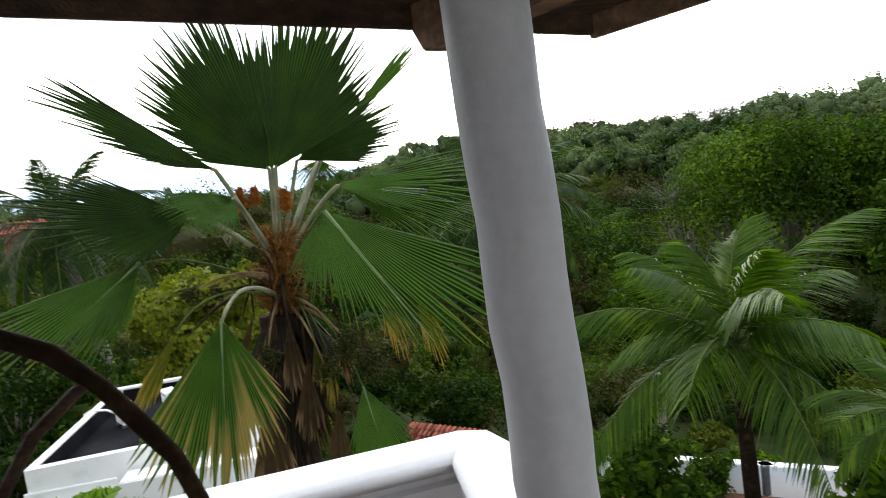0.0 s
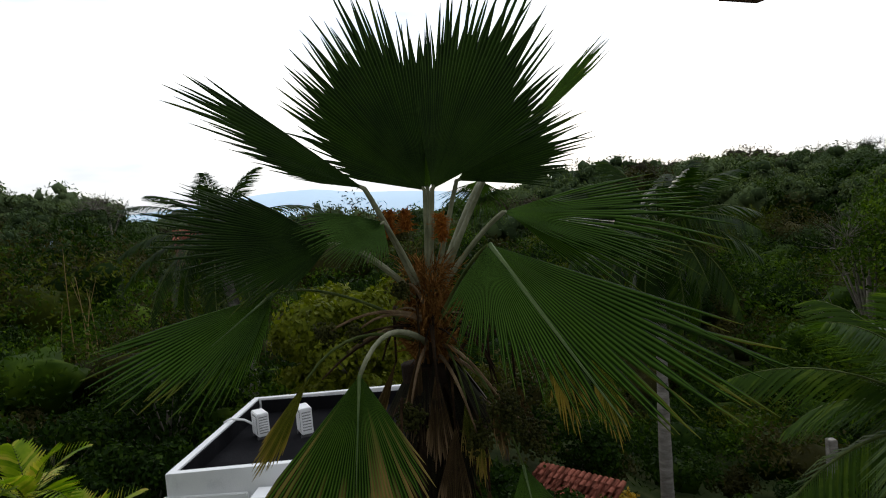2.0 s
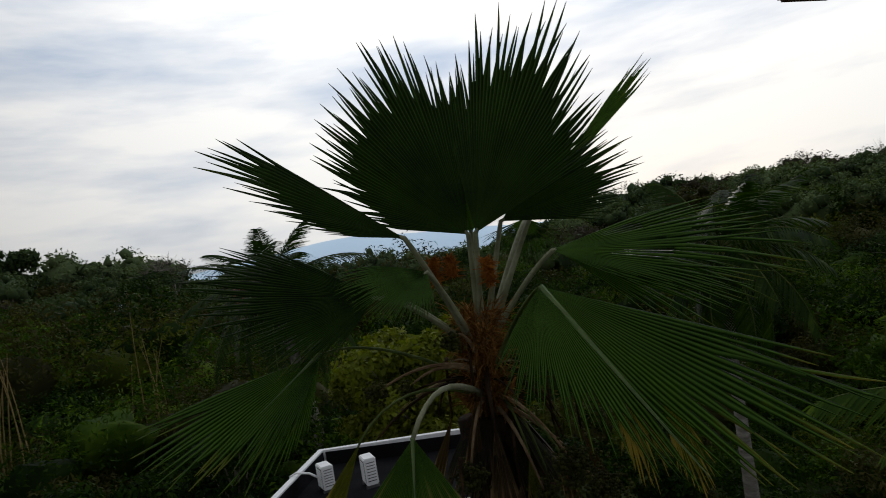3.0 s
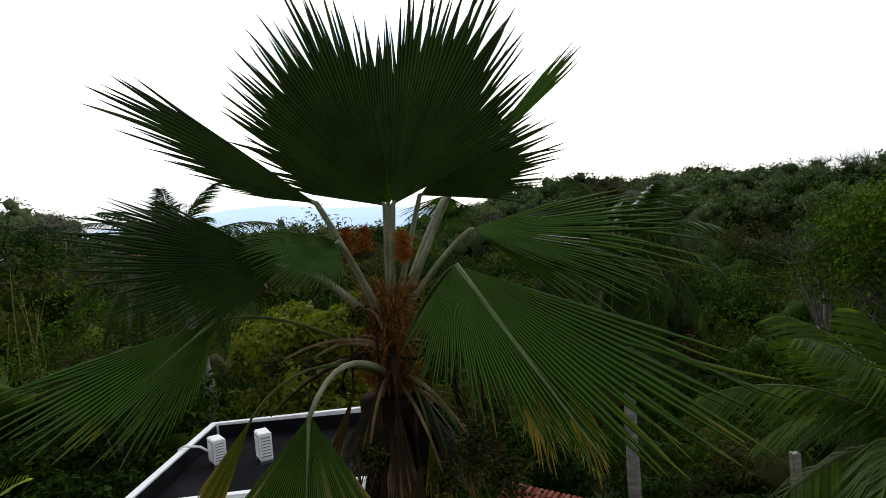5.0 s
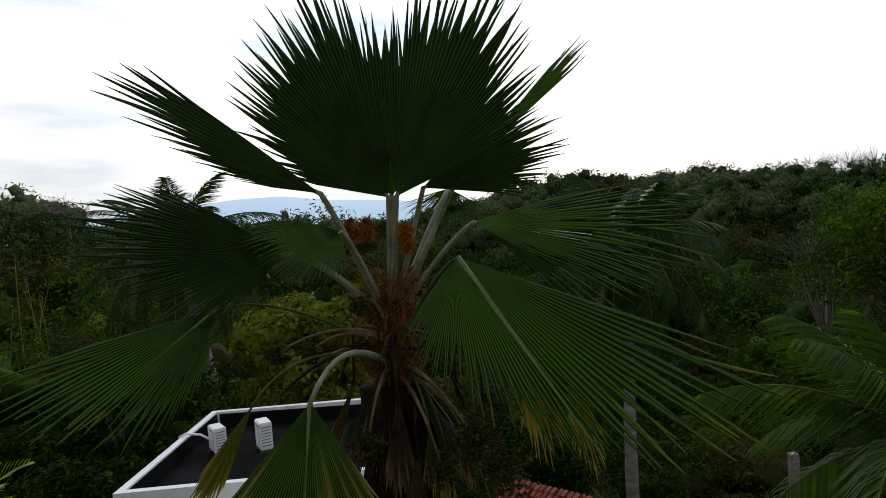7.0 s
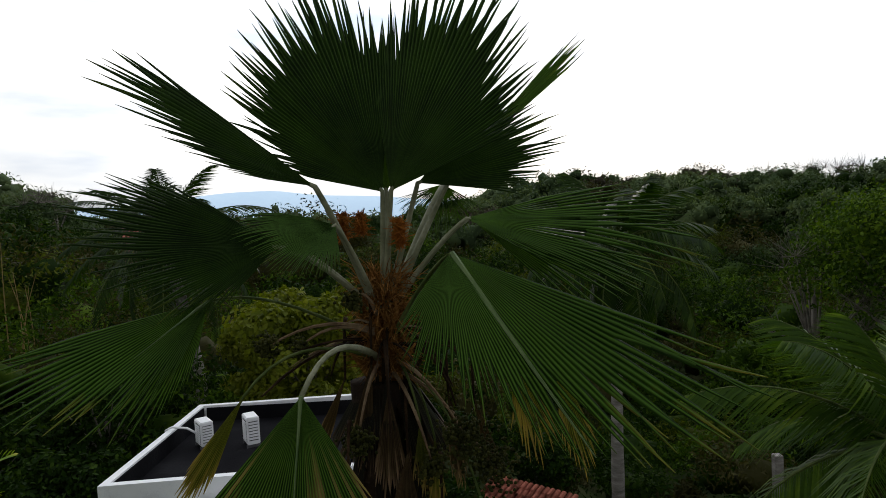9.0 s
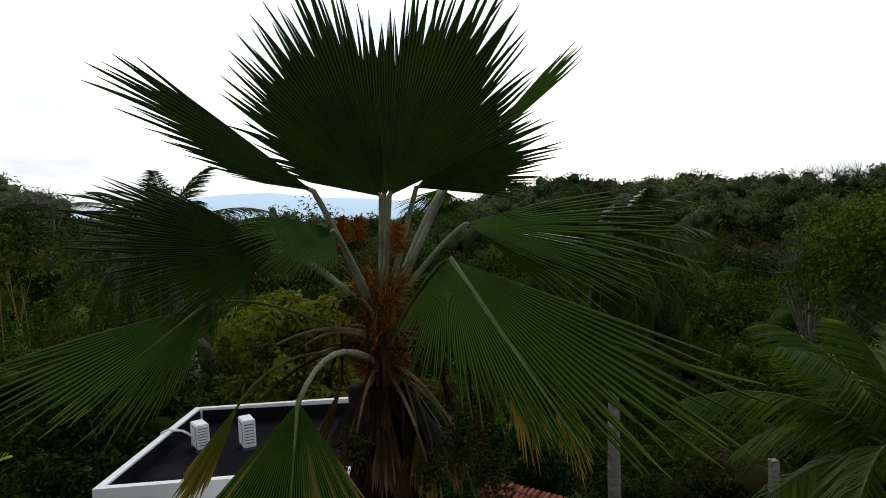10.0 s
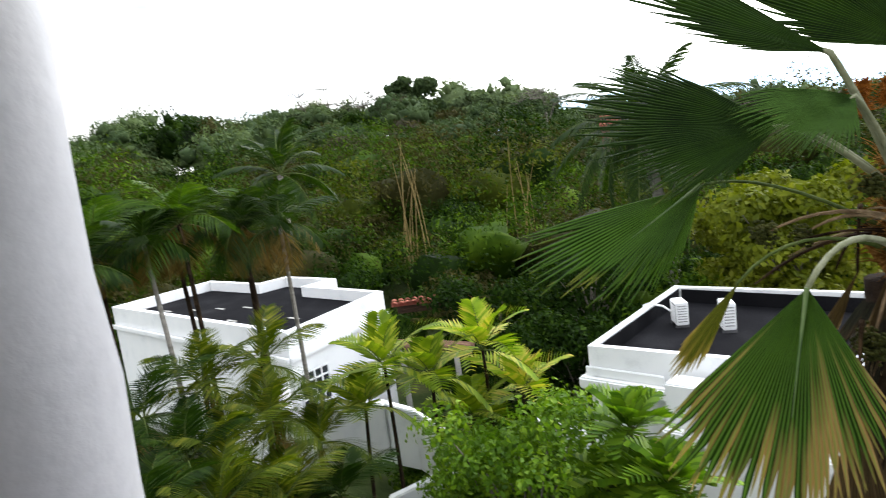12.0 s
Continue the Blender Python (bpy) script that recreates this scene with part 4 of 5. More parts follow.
fan_leaf("s", (0.02, 4.20, 7.28), (0.73, 4.30, 7.93), (0.3, -1, 0.1), 3.6, (0.91, 0.98, 1.0, 0.96, 0.88), 0.87, 0)
fan_leaf("g", (-0.58, 3.60, 7.19), (-1.25, 3.45, 7.53), (0.3, -1, 0.35), 16, (0.37, 0.64, 1.0, 1.3, 1.25), 0.72, 0.04)
fan_leaf("g", (-0.78, 3.72, 6.95), (-1.46, 3.55, 6.90), (-0.1, -1, 0.3), 43, (0.44, 0.78, 1.0, 1.34, 0.81), 0.62, 0.05)
fan_leaf("g", (-0.77, 3.80, 6.96), (-1.61, 3.70, 7.19), (-0.1, -1, 0.3), 15, (0.68, 0.87, 1.0, 1.03, 0.79), 0.58, 0.04)
fan_leaf("h", (-0.51, 3.62, 7.03), (-0.74, 3.50, 6.90), (-0.2, -1, 0.5), 62, (0.64, 0.84, 1.0, 1.28, 1.8), 0.62, 0.14)
fan_leaf("o", (-1.09, 3.75, 6.73), (-1.59, 3.40, 6.33), (0.35, -1, 0.45), 27, (0.51, 0.73, 1.0, 1.21, 1.13), 0.68, 0.03)
fan_leaf("b", (-0.60, 3.20, 6.44), (-0.68, 3.05, 5.59), (0, -1, 0.15), 38, (0.54, 0.82, 1.0, 0.99, 0.86), 0.77, 0)
fan_leaf("y", (-0.87, 3.42, 6.39), (-1.12, 3.36, 5.98), (0.4, -1, 0.1), 9, (0.72, 0.87, 1.0, 0.91, 0.72), 0.82, 0)
fan_leaf("r", (-0.04, 3.60, 6.89), (0.86, 3.22, 6.14), (-0.25, -1, 0.45), 18, (0.92, 1.08, 1.0, 0.88, 0.79), 0.62, 0)
fan_leaf("l", (-0.05, 3.57, 6.89), (-0.08, 3.42, 6.40), (-0.1, -1, 0.3), 37, (1.91, 1.33, 1.0, 0.93, 0.65), 0.66, 0.04)
fan_leaf("m", (0.05, 3.95, 7.03), (1.16, 3.98, 6.84), (-0.05, -1, 0.5), 25, (0.71, 1.02, 1.0, 0.76, 0.45), 0.54, 0.05)
fan_leaf("m", (0.07, 4.02, 7.03), (0.95, 4.10, 6.60), (-0.05, -1, 0.4), 18, (0.89, 1.03, 1.0, 0.8, 0.51), 0.58, 0.08)
fan_leaf("h", (-0.04, 4.45, 7.22), (-0.08, 4.60, 6.96), (0, -1, 0.25), 66, (0.86, 0.95, 1.0, 0.98, 0.93), 0.4, 0.1)
fan_leaf("o", (0.03, 3.60, 5.87), (0.13, 3.50, 5.28), (0, -1, 0.1), 30, (0.69, 0.91, 1.0, 0.91, 0.69), 0.72, 0)
fan_leaf("y", (0.23, 3.90, 6.43), (0.34, 3.78, 5.93), (-0.3, -1, 0.3), 17, (0.7, 0.88, 1.0, 0.88, 0.65), 0.66, 0.05)
fan_leaf("y", (0.45, 4.00, 6.32), (0.55, 3.90, 5.81), (-0.3, -1, 0.3), 13, (0.73, 0.93, 1.0, 0.88, 0.68), 0.68, 0.05)
fan_leaf("m", (-1.09, 3.74, 6.73), (-1.33, 3.58, 6.26), (0.2, -1, 0.2), 15, (0.55, 0.8, 1.0, 1.2, 1.35), 0.7, 0.02)
fan_leaf("d", (-0.41, 3.78, 6.42), (-0.49, 3.74, 5.96), (0.1, -1, 0.05), 9, (0.75, 0.93, 1, 0.93, 0.75), 0.84, 0)
fan_leaf("d", (-0.34, 3.74, 6.30), (-0.35, 3.72, 5.81), (0.1, -1, 0.05), 12, (0.75, 0.93, 1, 0.93, 0.75), 0.84, 0)
fan_leaf("y", (-0.21, 3.74, 6.16), (-0.20, 3.70, 5.84), (0.1, -1, 0.05), 12, (0.75, 0.93, 1, 0.93, 0.75), 0.84, 0)
fan_leaf("d", (-0.08, 3.80, 6.27), (-0.03, 3.74, 5.83), (0.1, -1, 0.05), 8, (0.75, 0.93, 1, 0.93, 0.75), 0.84, 0)
fan_leaf("d", (-0.27, 3.72, 6.03), (-0.31, 3.70, 5.54), (0.1, -1, 0.05), 14, (0.75, 0.93, 1, 0.93, 0.75), 0.84, 0)
fan_leaf("y", (-0.15, 3.78, 6.07), (-0.15, 3.74, 5.72), (0.1, -1, 0.05), 9, (0.75, 0.93, 1, 0.93, 0.75), 0.84, 0)
fan_leaf("d", (-0.54, 3.85, 6.34), (-0.68, 3.80, 6.00), (0.1, -1, 0.05), 7, (0.75, 0.93, 1, 0.93, 0.75), 0.84, 0)
fan_leaf("d", (0.04, 3.90, 6.21), (0.14, 3.86, 5.79), (0.1, -1, 0.05), 7, (0.75, 0.93, 1, 0.93, 0.75), 0.84, 0)
fan_leaf("d", (-0.5, 3.5, 5.96), (-0.5, 3.45, 5.32), (0.2, -1, 0), 15, (0.8, 0.95, 1, 0.95, 0.8), 0.85, 0)
fan_leaf("d", (-0.13, 3.6, 5.77), (-0.18, 3.58, 5.08), (-0.3, -1, 0), 15, (0.8, 0.95, 1, 0.95, 0.8), 0.85, 0)


# ---- the two white houses ----
def mesh_box(name, lo, hi, mat, parent, label="", bevel=0.012):
    return part(name, box(bmesh.new(), lo, hi, bevel), mat, parent, label)


def flat_house(at, outline, h, label, wall_t=0.16):
    """A white house with a flat black roof behind a parapet; outline runs anticlockwise round its outer corners, from at."""
    root = thing("house", at, label, "house", "white flat-roofed houses")
    pts = [Vector((x, y, 0)) for x, y in outline]
    n = len(pts)
    inner = []
    for i, p in enumerate(pts):
        a, b = (p - pts[i - 1]).normalized(), (pts[(i + 1) % n] - p).normalized()
        na, nb = Vector((-a.y, a.x, 0)), Vector((-b.y, b.x, 0))
        inner.append(p + (na + nb) * wall_t / (1 + na.dot(nb)))
    for i in range(n):
        k = (i + 1) % n
        bm = bmesh.new()
        vs = [bm.verts.new((q.x, q.y, z)) for z in (-0.3, h) for q in (pts[i], pts[k], inner[k], inner[i])]
        for f in ((3, 2, 1, 0), (4, 5, 6, 7), (0, 1, 5, 4), (1, 2, 6, 5), (2, 3, 7, 6), (3, 0, 4, 7)):
            bm.faces.new([vs[j] for j in f])
        part("wall", bm, M_WHITE, root)
    bm = bmesh.new()
    bm.faces.new([bm.verts.new((q.x, q.y, h - 0.30)) for q in inner])
    up = bmesh.ops.extrude_face_region(bm, geom=bm.faces[:])
    for v in up["geom"]:
        if isinstance(v, bmesh.types.BMVert):
            v.co.z -= 0.15
    part("roof", bm, M_ROOF, root, "black bitumen roof covering")
    return root


HOUSE_A = Vector((-5.03, 9.95, 0.0))
house_a = flat_house(HOUSE_A, [(0, 0), (3.75, 0.25), (3.75, 4.25), (0, 4.02)], 3.5, "white stucco house with flat black roof and stepped cornice", 0.12)
mesh_box("cornice", (-0.05, -0.05, 3.0), (1.25, -0.003, 3.16), M_WHITE, house_a)
mesh_box("cornice", (-0.14, -0.16, 2.80), (1.35, -0.003, 2.996), M_WHITE, house_a, "", 0.03)
mesh_box("cornice", (-0.14, 0.0, 2.80), (-0.003, 1.2, 2.996), M_WHITE, house_a, "", 0.03)
mesh_box("cornice", (1.40, -0.42, 2.55), (3.8, -0.003, 3.22), M_WHITE, house_a, "", 0.02)
mesh_box("cornice", (1.36, -0.55, 2.36), (3.9, -0.003, 2.546), M_WHITE, house_a, "", 0.03)
mesh_box("porch_wall", (1.45, -0.40, 0.0), (3.75, -0.004, 2.355), M_WHITE, house_a)


for lo, hi in (((0.123, 0.20, 3.19), (0.15, 3.85, 3.47)), ((0.20, 3.84, 3.19), (3.57, 3.87, 3.47)), ((3.56, 0.42, 3.19), (3.585, 3.83, 3.45))):
    mesh_box("upstand", lo, hi, M_ROOF, house_a, "black upstand inside the parapet", 0)


def condenser(at, turn):
    root = thing("air_conditioner", at, "white outdoor air conditioner unit on a flat roof", "air conditioner", "roof air conditioners")
    root.rotation_euler = (0, 0, turn)
    mesh_box("casing", (-0.14, -0.31, 0.06), (0.14, 0.31, 0.60), M_PLASTIC, root, "", 0.02)
    grille = mesh_box("grille", (-0.148, -0.27, 0.12), (-0.141, 0.14, 0.54), M_GRILLE, root, "dark fan grille", 0)
    for k in range(8):
        mesh_box("slat", (-0.158, -0.27, 0.135 + k * 0.05), (-0.148, 0.14, 0.170 + k * 0.05), M_PLASTIC, grille, "", 0)
    side = mesh_box("side_vent", (-0.10, -0.317, 0.14), (0.10, -0.3105, 0.52), M_GRILLE, root, "dark side vent", 0)
    for k in range(6):
        mesh_box("slat", (-0.10, -0.325, 0.16 + k * 0.06), (0.10, -0.317, 0.202 + k * 0.06), M_PLASTIC, side, "", 0)
    for y in (-0.25, 0.25):
        mesh_box("foot", (-0.15, y - 0.03, 0.0), (0.15, y + 0.03, 0.058), M_GRILLE, root, "", 0)
    return root


first_unit = condenser((-4.35, 12.3, 3.20), radians(35))
first_unit.scale = (0.8, 0.62, 0.8)
copy_thing(first_unit, pose(-3.50, 12.25, 3.20, 0, 0, 28) @ Matrix.Diagonal((1, 1, 1.12, 1)))
bm = bmesh.new()
tube(bm, [(-4.45, 12.3, 3.42), (-4.65, 12.3, 3.54), (-4.93, 12.35, 3.56), (-5.07, 12.4, 3.50), (-5.08, 12.4, 2.2)], 0.022, 7)
pipe = part("refrigerant_pipe", bm, M_PLASTIC, None, smooth=True)
tagged(pipe, "pale pipe from the air conditioner over the parapet", "pipe")

HOUSE_B = Vector((-19.8, 8.6, 0.0))
house_b = flat_house(HOUSE_B, [(0, 0), (8.4, 0.05), (7.9, 3.5), (4.9, 3.5), (5.05, 4.4), (2.75, 4.3), (2.6, 3.4), (0, 3.25)], 3.5, "white stucco house with flat black roof and barred window")
mesh_box("moulding", (-0.04, -0.09, 2.84), (8.44, -0.003, 2.96), M_WHITE, house_b)
bm = box(bmesh.new(), (0.003, -0.05, 2.84), (0.09, 3.5, 2.96), 0.012)
bm.transform(Matrix.Translation((8.4, 0.05, 0)) @ Matrix.Rotation(radians(8.25), 4, "Z"))
part("moulding", bm, M_WHITE, house_b)
for k in range(7):
    x, y = 1.2 + k * 0.85, 0.9 + 0.35 * ((k * 5) % 4)
    mesh_box("roofing_patch", (x, y, 3.201), (x + 0.42, y + 0.09, 3.206), M_CONCRETE, house_b, "pale worn patch on the black roof", 0)


def barred_window(parent, y0, y1, z0, z1, x):
    win = mesh_box("window", (x + 0.003, y0, z0), (x + 0.02, y1, z1), M_GLASS, parent, "dark window with white bars", 0)
    for k in range(5):
        y = y0 + (y1 - y0) * k / 4
        mesh_box("bar", (x + 0.021, y - 0.018, z0), (x + 0.05, y + 0.018, z1), M_WHITE, win, "", 0)
    for k in range(6):
        z = z0 + (z1 - z0) * k / 5
        mesh_box("bar", (x + 0.051, y0, z - 0.018), (x + 0.075, y1, z + 0.018), M_WHITE, win, "", 0)


barred_window(house_b, 0.2, 1.0, 1.5, 2.5, 8.37)


# ---- garden walls and roofs ----
def garden_wall(pts, h, t, label, name="garden_wall"):
    root = thing(name, (pts[0][0], pts[0][1], 0), label, "wall", "white garden walls")
    o = Vector(root.location)
    for (x0, y0, z0), (x1, y1, z1) in zip(pts, pts[1:]):
        d = Vector((x1 - x0, y1 - y0, 0))
        n = Vector((-d.y, d.x, 0)).normalized() * t / 2
        bm = bmesh.new()
        vs = []
        for z in (None, h):
            for p, q in (((x0, y0), -1), ((x1, y1), -1), ((x1, y1), 1), ((x0, y0), 1)):
                zz = (z0 if p == (x0, y0) else z1)
                vs.append(bm.verts.new(Vector((p[0], p[1], zz - 1.2 if z is None else zz)) + n * q - o))
        for f in ((3, 2, 1, 0), (4, 5, 6, 7), (0, 1, 5, 4), (1, 2, 6, 5), (2, 3, 7, 6), (3, 0, 4, 7)):
            bm.faces.new([vs[i] for i in f])
        bmesh.ops.bevel(bm, geom=bm.edges[:], offset=0.02, segments=2, affect="EDGES")
        part("wall", bm, M_WHITE, root)
    return root


def tiled_roof(at, w, d, rise, turn, label, group="red clay roofs", rows=9, cols=16, wall=None, drop=2.6):
    """A shed roof of half-round clay tiles on a white box."""
    root = thing("tiled_roof", at, label, "roof", group)
    root.rotation_euler = (0, 0, turn)
    mesh_box("wall", (0.15, 0.15, -drop), (w - 0.15, d - 0.15, -0.02), wall or M_WHITE, root)
    bm = bmesh.new()
    r = w / cols * 0.5
    ln = math.hypot(d, rise) / rows * 1.12
    ring = []
    for yy, k in ((0, 1.0), (ln, 0.86)):
        ring.append([bm.verts.new((math.cos(a) * r * k, yy, math.sin(a) * r * 0.75 * k + (0.02 if yy == 0 else 0))) for a in np.linspace(math.pi, 0, 6)])
    for i in range(5):
        bm.faces.new((ring[0][i], ring[0][i + 1], ring[1][i + 1], ring[1][i]))
    bmesh.ops.solidify(bm, geom=bm.faces[:], thickness=0.015)
    me = bpy.data.meshes.new("tile")
    bm.to_mesh(me)
    bm.free()
    me.materials.append(M_TILE)
    slope = math.atan2(rise, d)
    for i in range(rows):
        for j in range(cols):
            ob = new("tile", me)
            ob.parent = root
            y = d * i / rows
            ob.location = ((j + 0.5) * w / cols, y, rise * i / rows + 0.03)
            ob.rotation_euler = (slope, 0, 0.02 * math.sin(i * 3 + j * 5))
    deck = bmesh.new()
    vs = [deck.verts.new(p) for p in ((0, 0, 0), (w, 0, 0), (w, d, rise), (0, d, rise))]
    deck.faces.new(vs)
    bmesh.ops.solidify(deck, geom=deck.faces[:], thickness=0.06)
    part("deck", deck, M_TILE, root)
    return root


tiled_roof((0.0, 16.9, -0.95), 2.6, 2.0, 0.75, radians(-40), "red clay tiled roof of a low outbuilding")
tiled_roof((1.5, 15.75, -1.55), 1.7, 1.5, 0.6, radians(-46), "red clay tiled roof beside yellow flowers", rows=8, cols=13)
tiled_roof((-12.35, 12.75, 2.84), 2.2, 0.34, 0.05, radians(42), "low red clay roof behind the white house", rows=2, cols=12, wall=M_WOOD, drop=0.25)
tiled_roof((-30.2, 63.6, 6.75), 4.4, 2.0, 1.0, radians(24), "distant house with red tiled roof among trees", rows=5, cols=14, wall=M_PAVING)


# ---- pool side on the right ----
garden_wall([(5.9, 15.4, -0.75), (7.9, 14.1, -0.75), (10.8, 12.1, -0.75), (15.5, 8.8, -0.75)], 0, 0.25, "low white wall round the pool terrace")
bm = bmesh.new()
slab = bm.faces.new([bm.verts.new((x, y, -1.5)) for x, y in ((4.6, 8.2), (15.2, 8.2), (10.7, 11.95), (7.85, 13.95), (5.85, 15.2), (4.6, 15.2))])
for v in bmesh.ops.extrude_face_region(bm, geom=[slab])["geom"]:
    if isinstance(v, bmesh.types.BMVert):
        v.co.z -= 0.6
structure("pavement", bm, M_PAVING, "terracotta paving beside the pool", "pavement")
bm = bmesh.new()
pool = bm.faces.new([bm.verts.new((x, y, -1.47)) for x, y in ((6.2, 9.6), (10.0, 9.6), (10.0, 11.6), (7.6, 13.3), (6.2, 13.6))])
for v in bmesh.ops.extrude_face_region(bm, geom=[pool])["geom"]:
    if isinstance(v, bmesh.types.BMVert):
        v.co.z -= 0.02
bmesh.ops.recalc_face_normals(bm, faces=bm.faces[:])
structure("water", bm, M_WATER, "blue swimming pool water", "pool")


# ---- palms and shrubs of the garden ----
feather_palm((-7.75, 21.6, 0.0), 6.3, "tall palm with pale trunk and drooping dark fronds", 3, fronds=30, length=3.5, leaf_len=0.75, leaflets=52, mat=M_FROND_DARK, trunk_r=0.21, lean=(-0.75, -0.2), hang=0.65, spread=(-1.05, 1.25), shaft=0.9, width=0.042)
feather_palm((4.45, 17.35, -1.4), 7.0, "tall palm with pale trunk among the valley trees", 8, fronds=24, length=3.0, leaf_len=0.7, mat=M_FROND_DARK, trunk_r=0.15, lean=(0.25, 0), hang=0.9, spread=(-1.0, 1.3), shaft=0.7, width=0.06)
feather_palm((5.98, 8.86, -1.5), 5.3, "young coconut palm with broad green fronds by the pool", 5, fronds=20, length=2.8, leaf_len=0.75, mat=M_FROND, trunk_r=0.13, lean=(-0.12, 0.08), hang=0.9, spread=(-0.35, 1.52), bark=M_BARK_DARK, width=0.034, leaflets=72)
feather_palm((-22.8, 17.5, 0.0), 6.6, "coconut palm standing in the woods", 13, fronds=15, length=3.2, leaf_len=0.7, mat=M_FROND_DARK, trunk_r=0.16, hang=0.6, spread=(-0.5, 1.3), width=0.07)
# slender palms in front of the barred-window house
for k, (x, y, z, lx, ly, ln) in enumerate(((-9.8, 6.0, 6.3, -0.35, 0.05, 1.5), (-9.35, 7.5, 6.0, -0.1, 0.0, 1.45), (-10.2, 7.3, 5.9, -0.15, 0.1, 1.3), (-10.6, 5.0, 6.1, -0.5, 0.2, 1.5), (-9.9, 4.2, 5.9, -0.45, 0.0, 1.4), (-9.55, 6.9, 6.15, -0.2, 0.0, 1.1), (-10.4, 6.2, 6.2, -0.6, 0.1, 1.2), (-9.7, 5.4, 6.1, -0.7, 0.1, 1.1))):
    feather_palm((x - lx * 0.6, y - ly, 0.0), z, "slender palm with rusty hanging fronds beside the white house", 30 + k, fronds=11, length=ln * 0.8, leaf_len=0.46, mat=M_FROND_DARK if k % 3 else M_FROND, trunk_r=0.042, lean=(lx, ly), hang=0.7, spread=(-0.1, 1.3), rust=5, bark=M_BARK if k % 3 == 1 else M_BARK_DARK, group="slender garden palms", leaflets=40, width=0.017)
# yellow-green cane palms
for k, (x, y, z, ln, mat) in enumerate(((-7.5, 7.75, 3.55, 1.15, M_FROND_FRESH), (-7.05, 8.25, 3.3, 1.05, M_FROND_FRESH), (-7.8, 7.3, 3.0, 0.9, M_FROND_FRESH), (-6.6, 9.25, 3.45, 1.2, M_FROND_LIME), (-6.2, 9.6, 2.6, 1.2, M_FROND_LIME), (-6.9, 8.9, 2.3, 1.0, M_FROND_FRESH))):
    feather_palm((x, y, 0.0), z, "yellow-green cane palm with thin dark stems in the garden", 50 + k, fronds=10, length=ln * 1.05, leaf_len=0.42, mat=mat, trunk_r=0.035, lean=(0.1 * (k % 3 - 1), 0.05), hang=0.15, spread=(-0.15, 1.45), bark=M_BARK_DARK, group="cane palms", leaflets=15, width=0.060)
# dark feathery palms below the terrace
for k, (x, y, z, ln) in enumerate(((-8.41, 5.92, 4.1, 1.2), (-8.7, 4.45, 3.93, 1.2), (-8.79, 5.23, 3.93, 1.29), (-7.76, 5.82, 3.5, 1.15), (-7.91, 4.26, 3.47, 1.2), (-7.58, 4.96, 3.36, 1.24), (-7.68, 6.31, 2.82, 1.01), (-7.3, 3.64, 3.36, 1.1), (-6.85, 4.19, 3.16, 1.1), (-6.81, 5.09, 2.76, 1.06), (-6.96, 5.93, 2.45, 0.92))):
    feather_palm((x, y, 0.0), z, "bushy dark green palm in the garden below the terrace", 70 + k, fronds=13, length=ln, leaf_len=0.40, mat=M_FROND_DARK if k % 3 == 1 else M_FROND_GARDEN, trunk_r=0.045, lean=(0.15 * math.sin(k * 2), 0.15 * math.cos(k * 3)), hang=0.5, spread=(-0.55, 1.35), bark=M_BARK_DARK, rust=1, group="bushy garden palms", leaflets=34, width=0.020)


def shrub(at, h, w, mat, label, seed, leaves=3000, size=0.05, clumps=12):
    return tree(at, h, w, mat, label, seed, leaves, size, clumps, 0.05, 0, "shrub", "shrub", "garden shrubs")


shrub((-4.55, 7.15, 0), 3.75, 2.7, M_LEAF_BRIGHT, "large leafy green shrub below the terrace", 101, 14949, 0.027, 18)
shrub((-3.95, 6.3, 0), 3.3, 2.0, M_LEAF_BRIGHT, "large leafy green shrub below the terrace", 102, 10350, 0.027, 14)
shrub((-5.6, 7.6, 0), 3.1, 2.2, M_LEAF_BRIGHT, "large leafy green shrub below the terrace", 103, 10350, 0.027, 14)
for k, (x, y, z, ln) in enumerate(((-3.35, 7.7, 3.35, 0.75), (-3.05, 7.45, 2.8, 0.75), (-3.6, 7.5, 2.6, 0.7), (-2.7, 7.3, 3.0, 0.7))):
    feather_palm((x, y, 0.0), z, "upright light green plant with feathered leaves beside the white house", 90 + k, fronds=20, length=ln, leaf_len=0.30, mat=M_LEAF_LIGHT, trunk_r=0.03, hang=0.15, spread=(-0.9, 1.5), bark=M_TWIG, group="feathered garden plants", leaflets=9, width=0.085)
shrub((-3.2, 5.6, 0), 3.0, 1.8, M_LEAF_LIGHT, "light green shrub under the fan palm", 112, 5979, 0.036, 10)
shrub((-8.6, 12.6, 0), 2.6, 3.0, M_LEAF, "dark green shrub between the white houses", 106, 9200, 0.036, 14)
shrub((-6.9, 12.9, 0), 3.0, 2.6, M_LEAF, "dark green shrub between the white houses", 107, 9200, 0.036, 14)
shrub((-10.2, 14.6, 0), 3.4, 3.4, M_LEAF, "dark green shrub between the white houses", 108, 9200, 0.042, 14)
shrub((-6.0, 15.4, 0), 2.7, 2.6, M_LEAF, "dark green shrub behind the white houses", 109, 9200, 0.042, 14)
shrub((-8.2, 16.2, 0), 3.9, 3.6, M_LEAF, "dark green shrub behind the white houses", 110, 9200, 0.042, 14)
shrub((3.4, 17.2, -2.2), 1.5, 1.5, M_YELLOW, "bush of bright yellow flowers", 111, 2760, 0.030, 8)
shrub((2.6, 15.6, -1.6), 1.5, 1.8, M_LEAF_MID, "low green bush by the clay roof", 113, 4140, 0.030, 9)
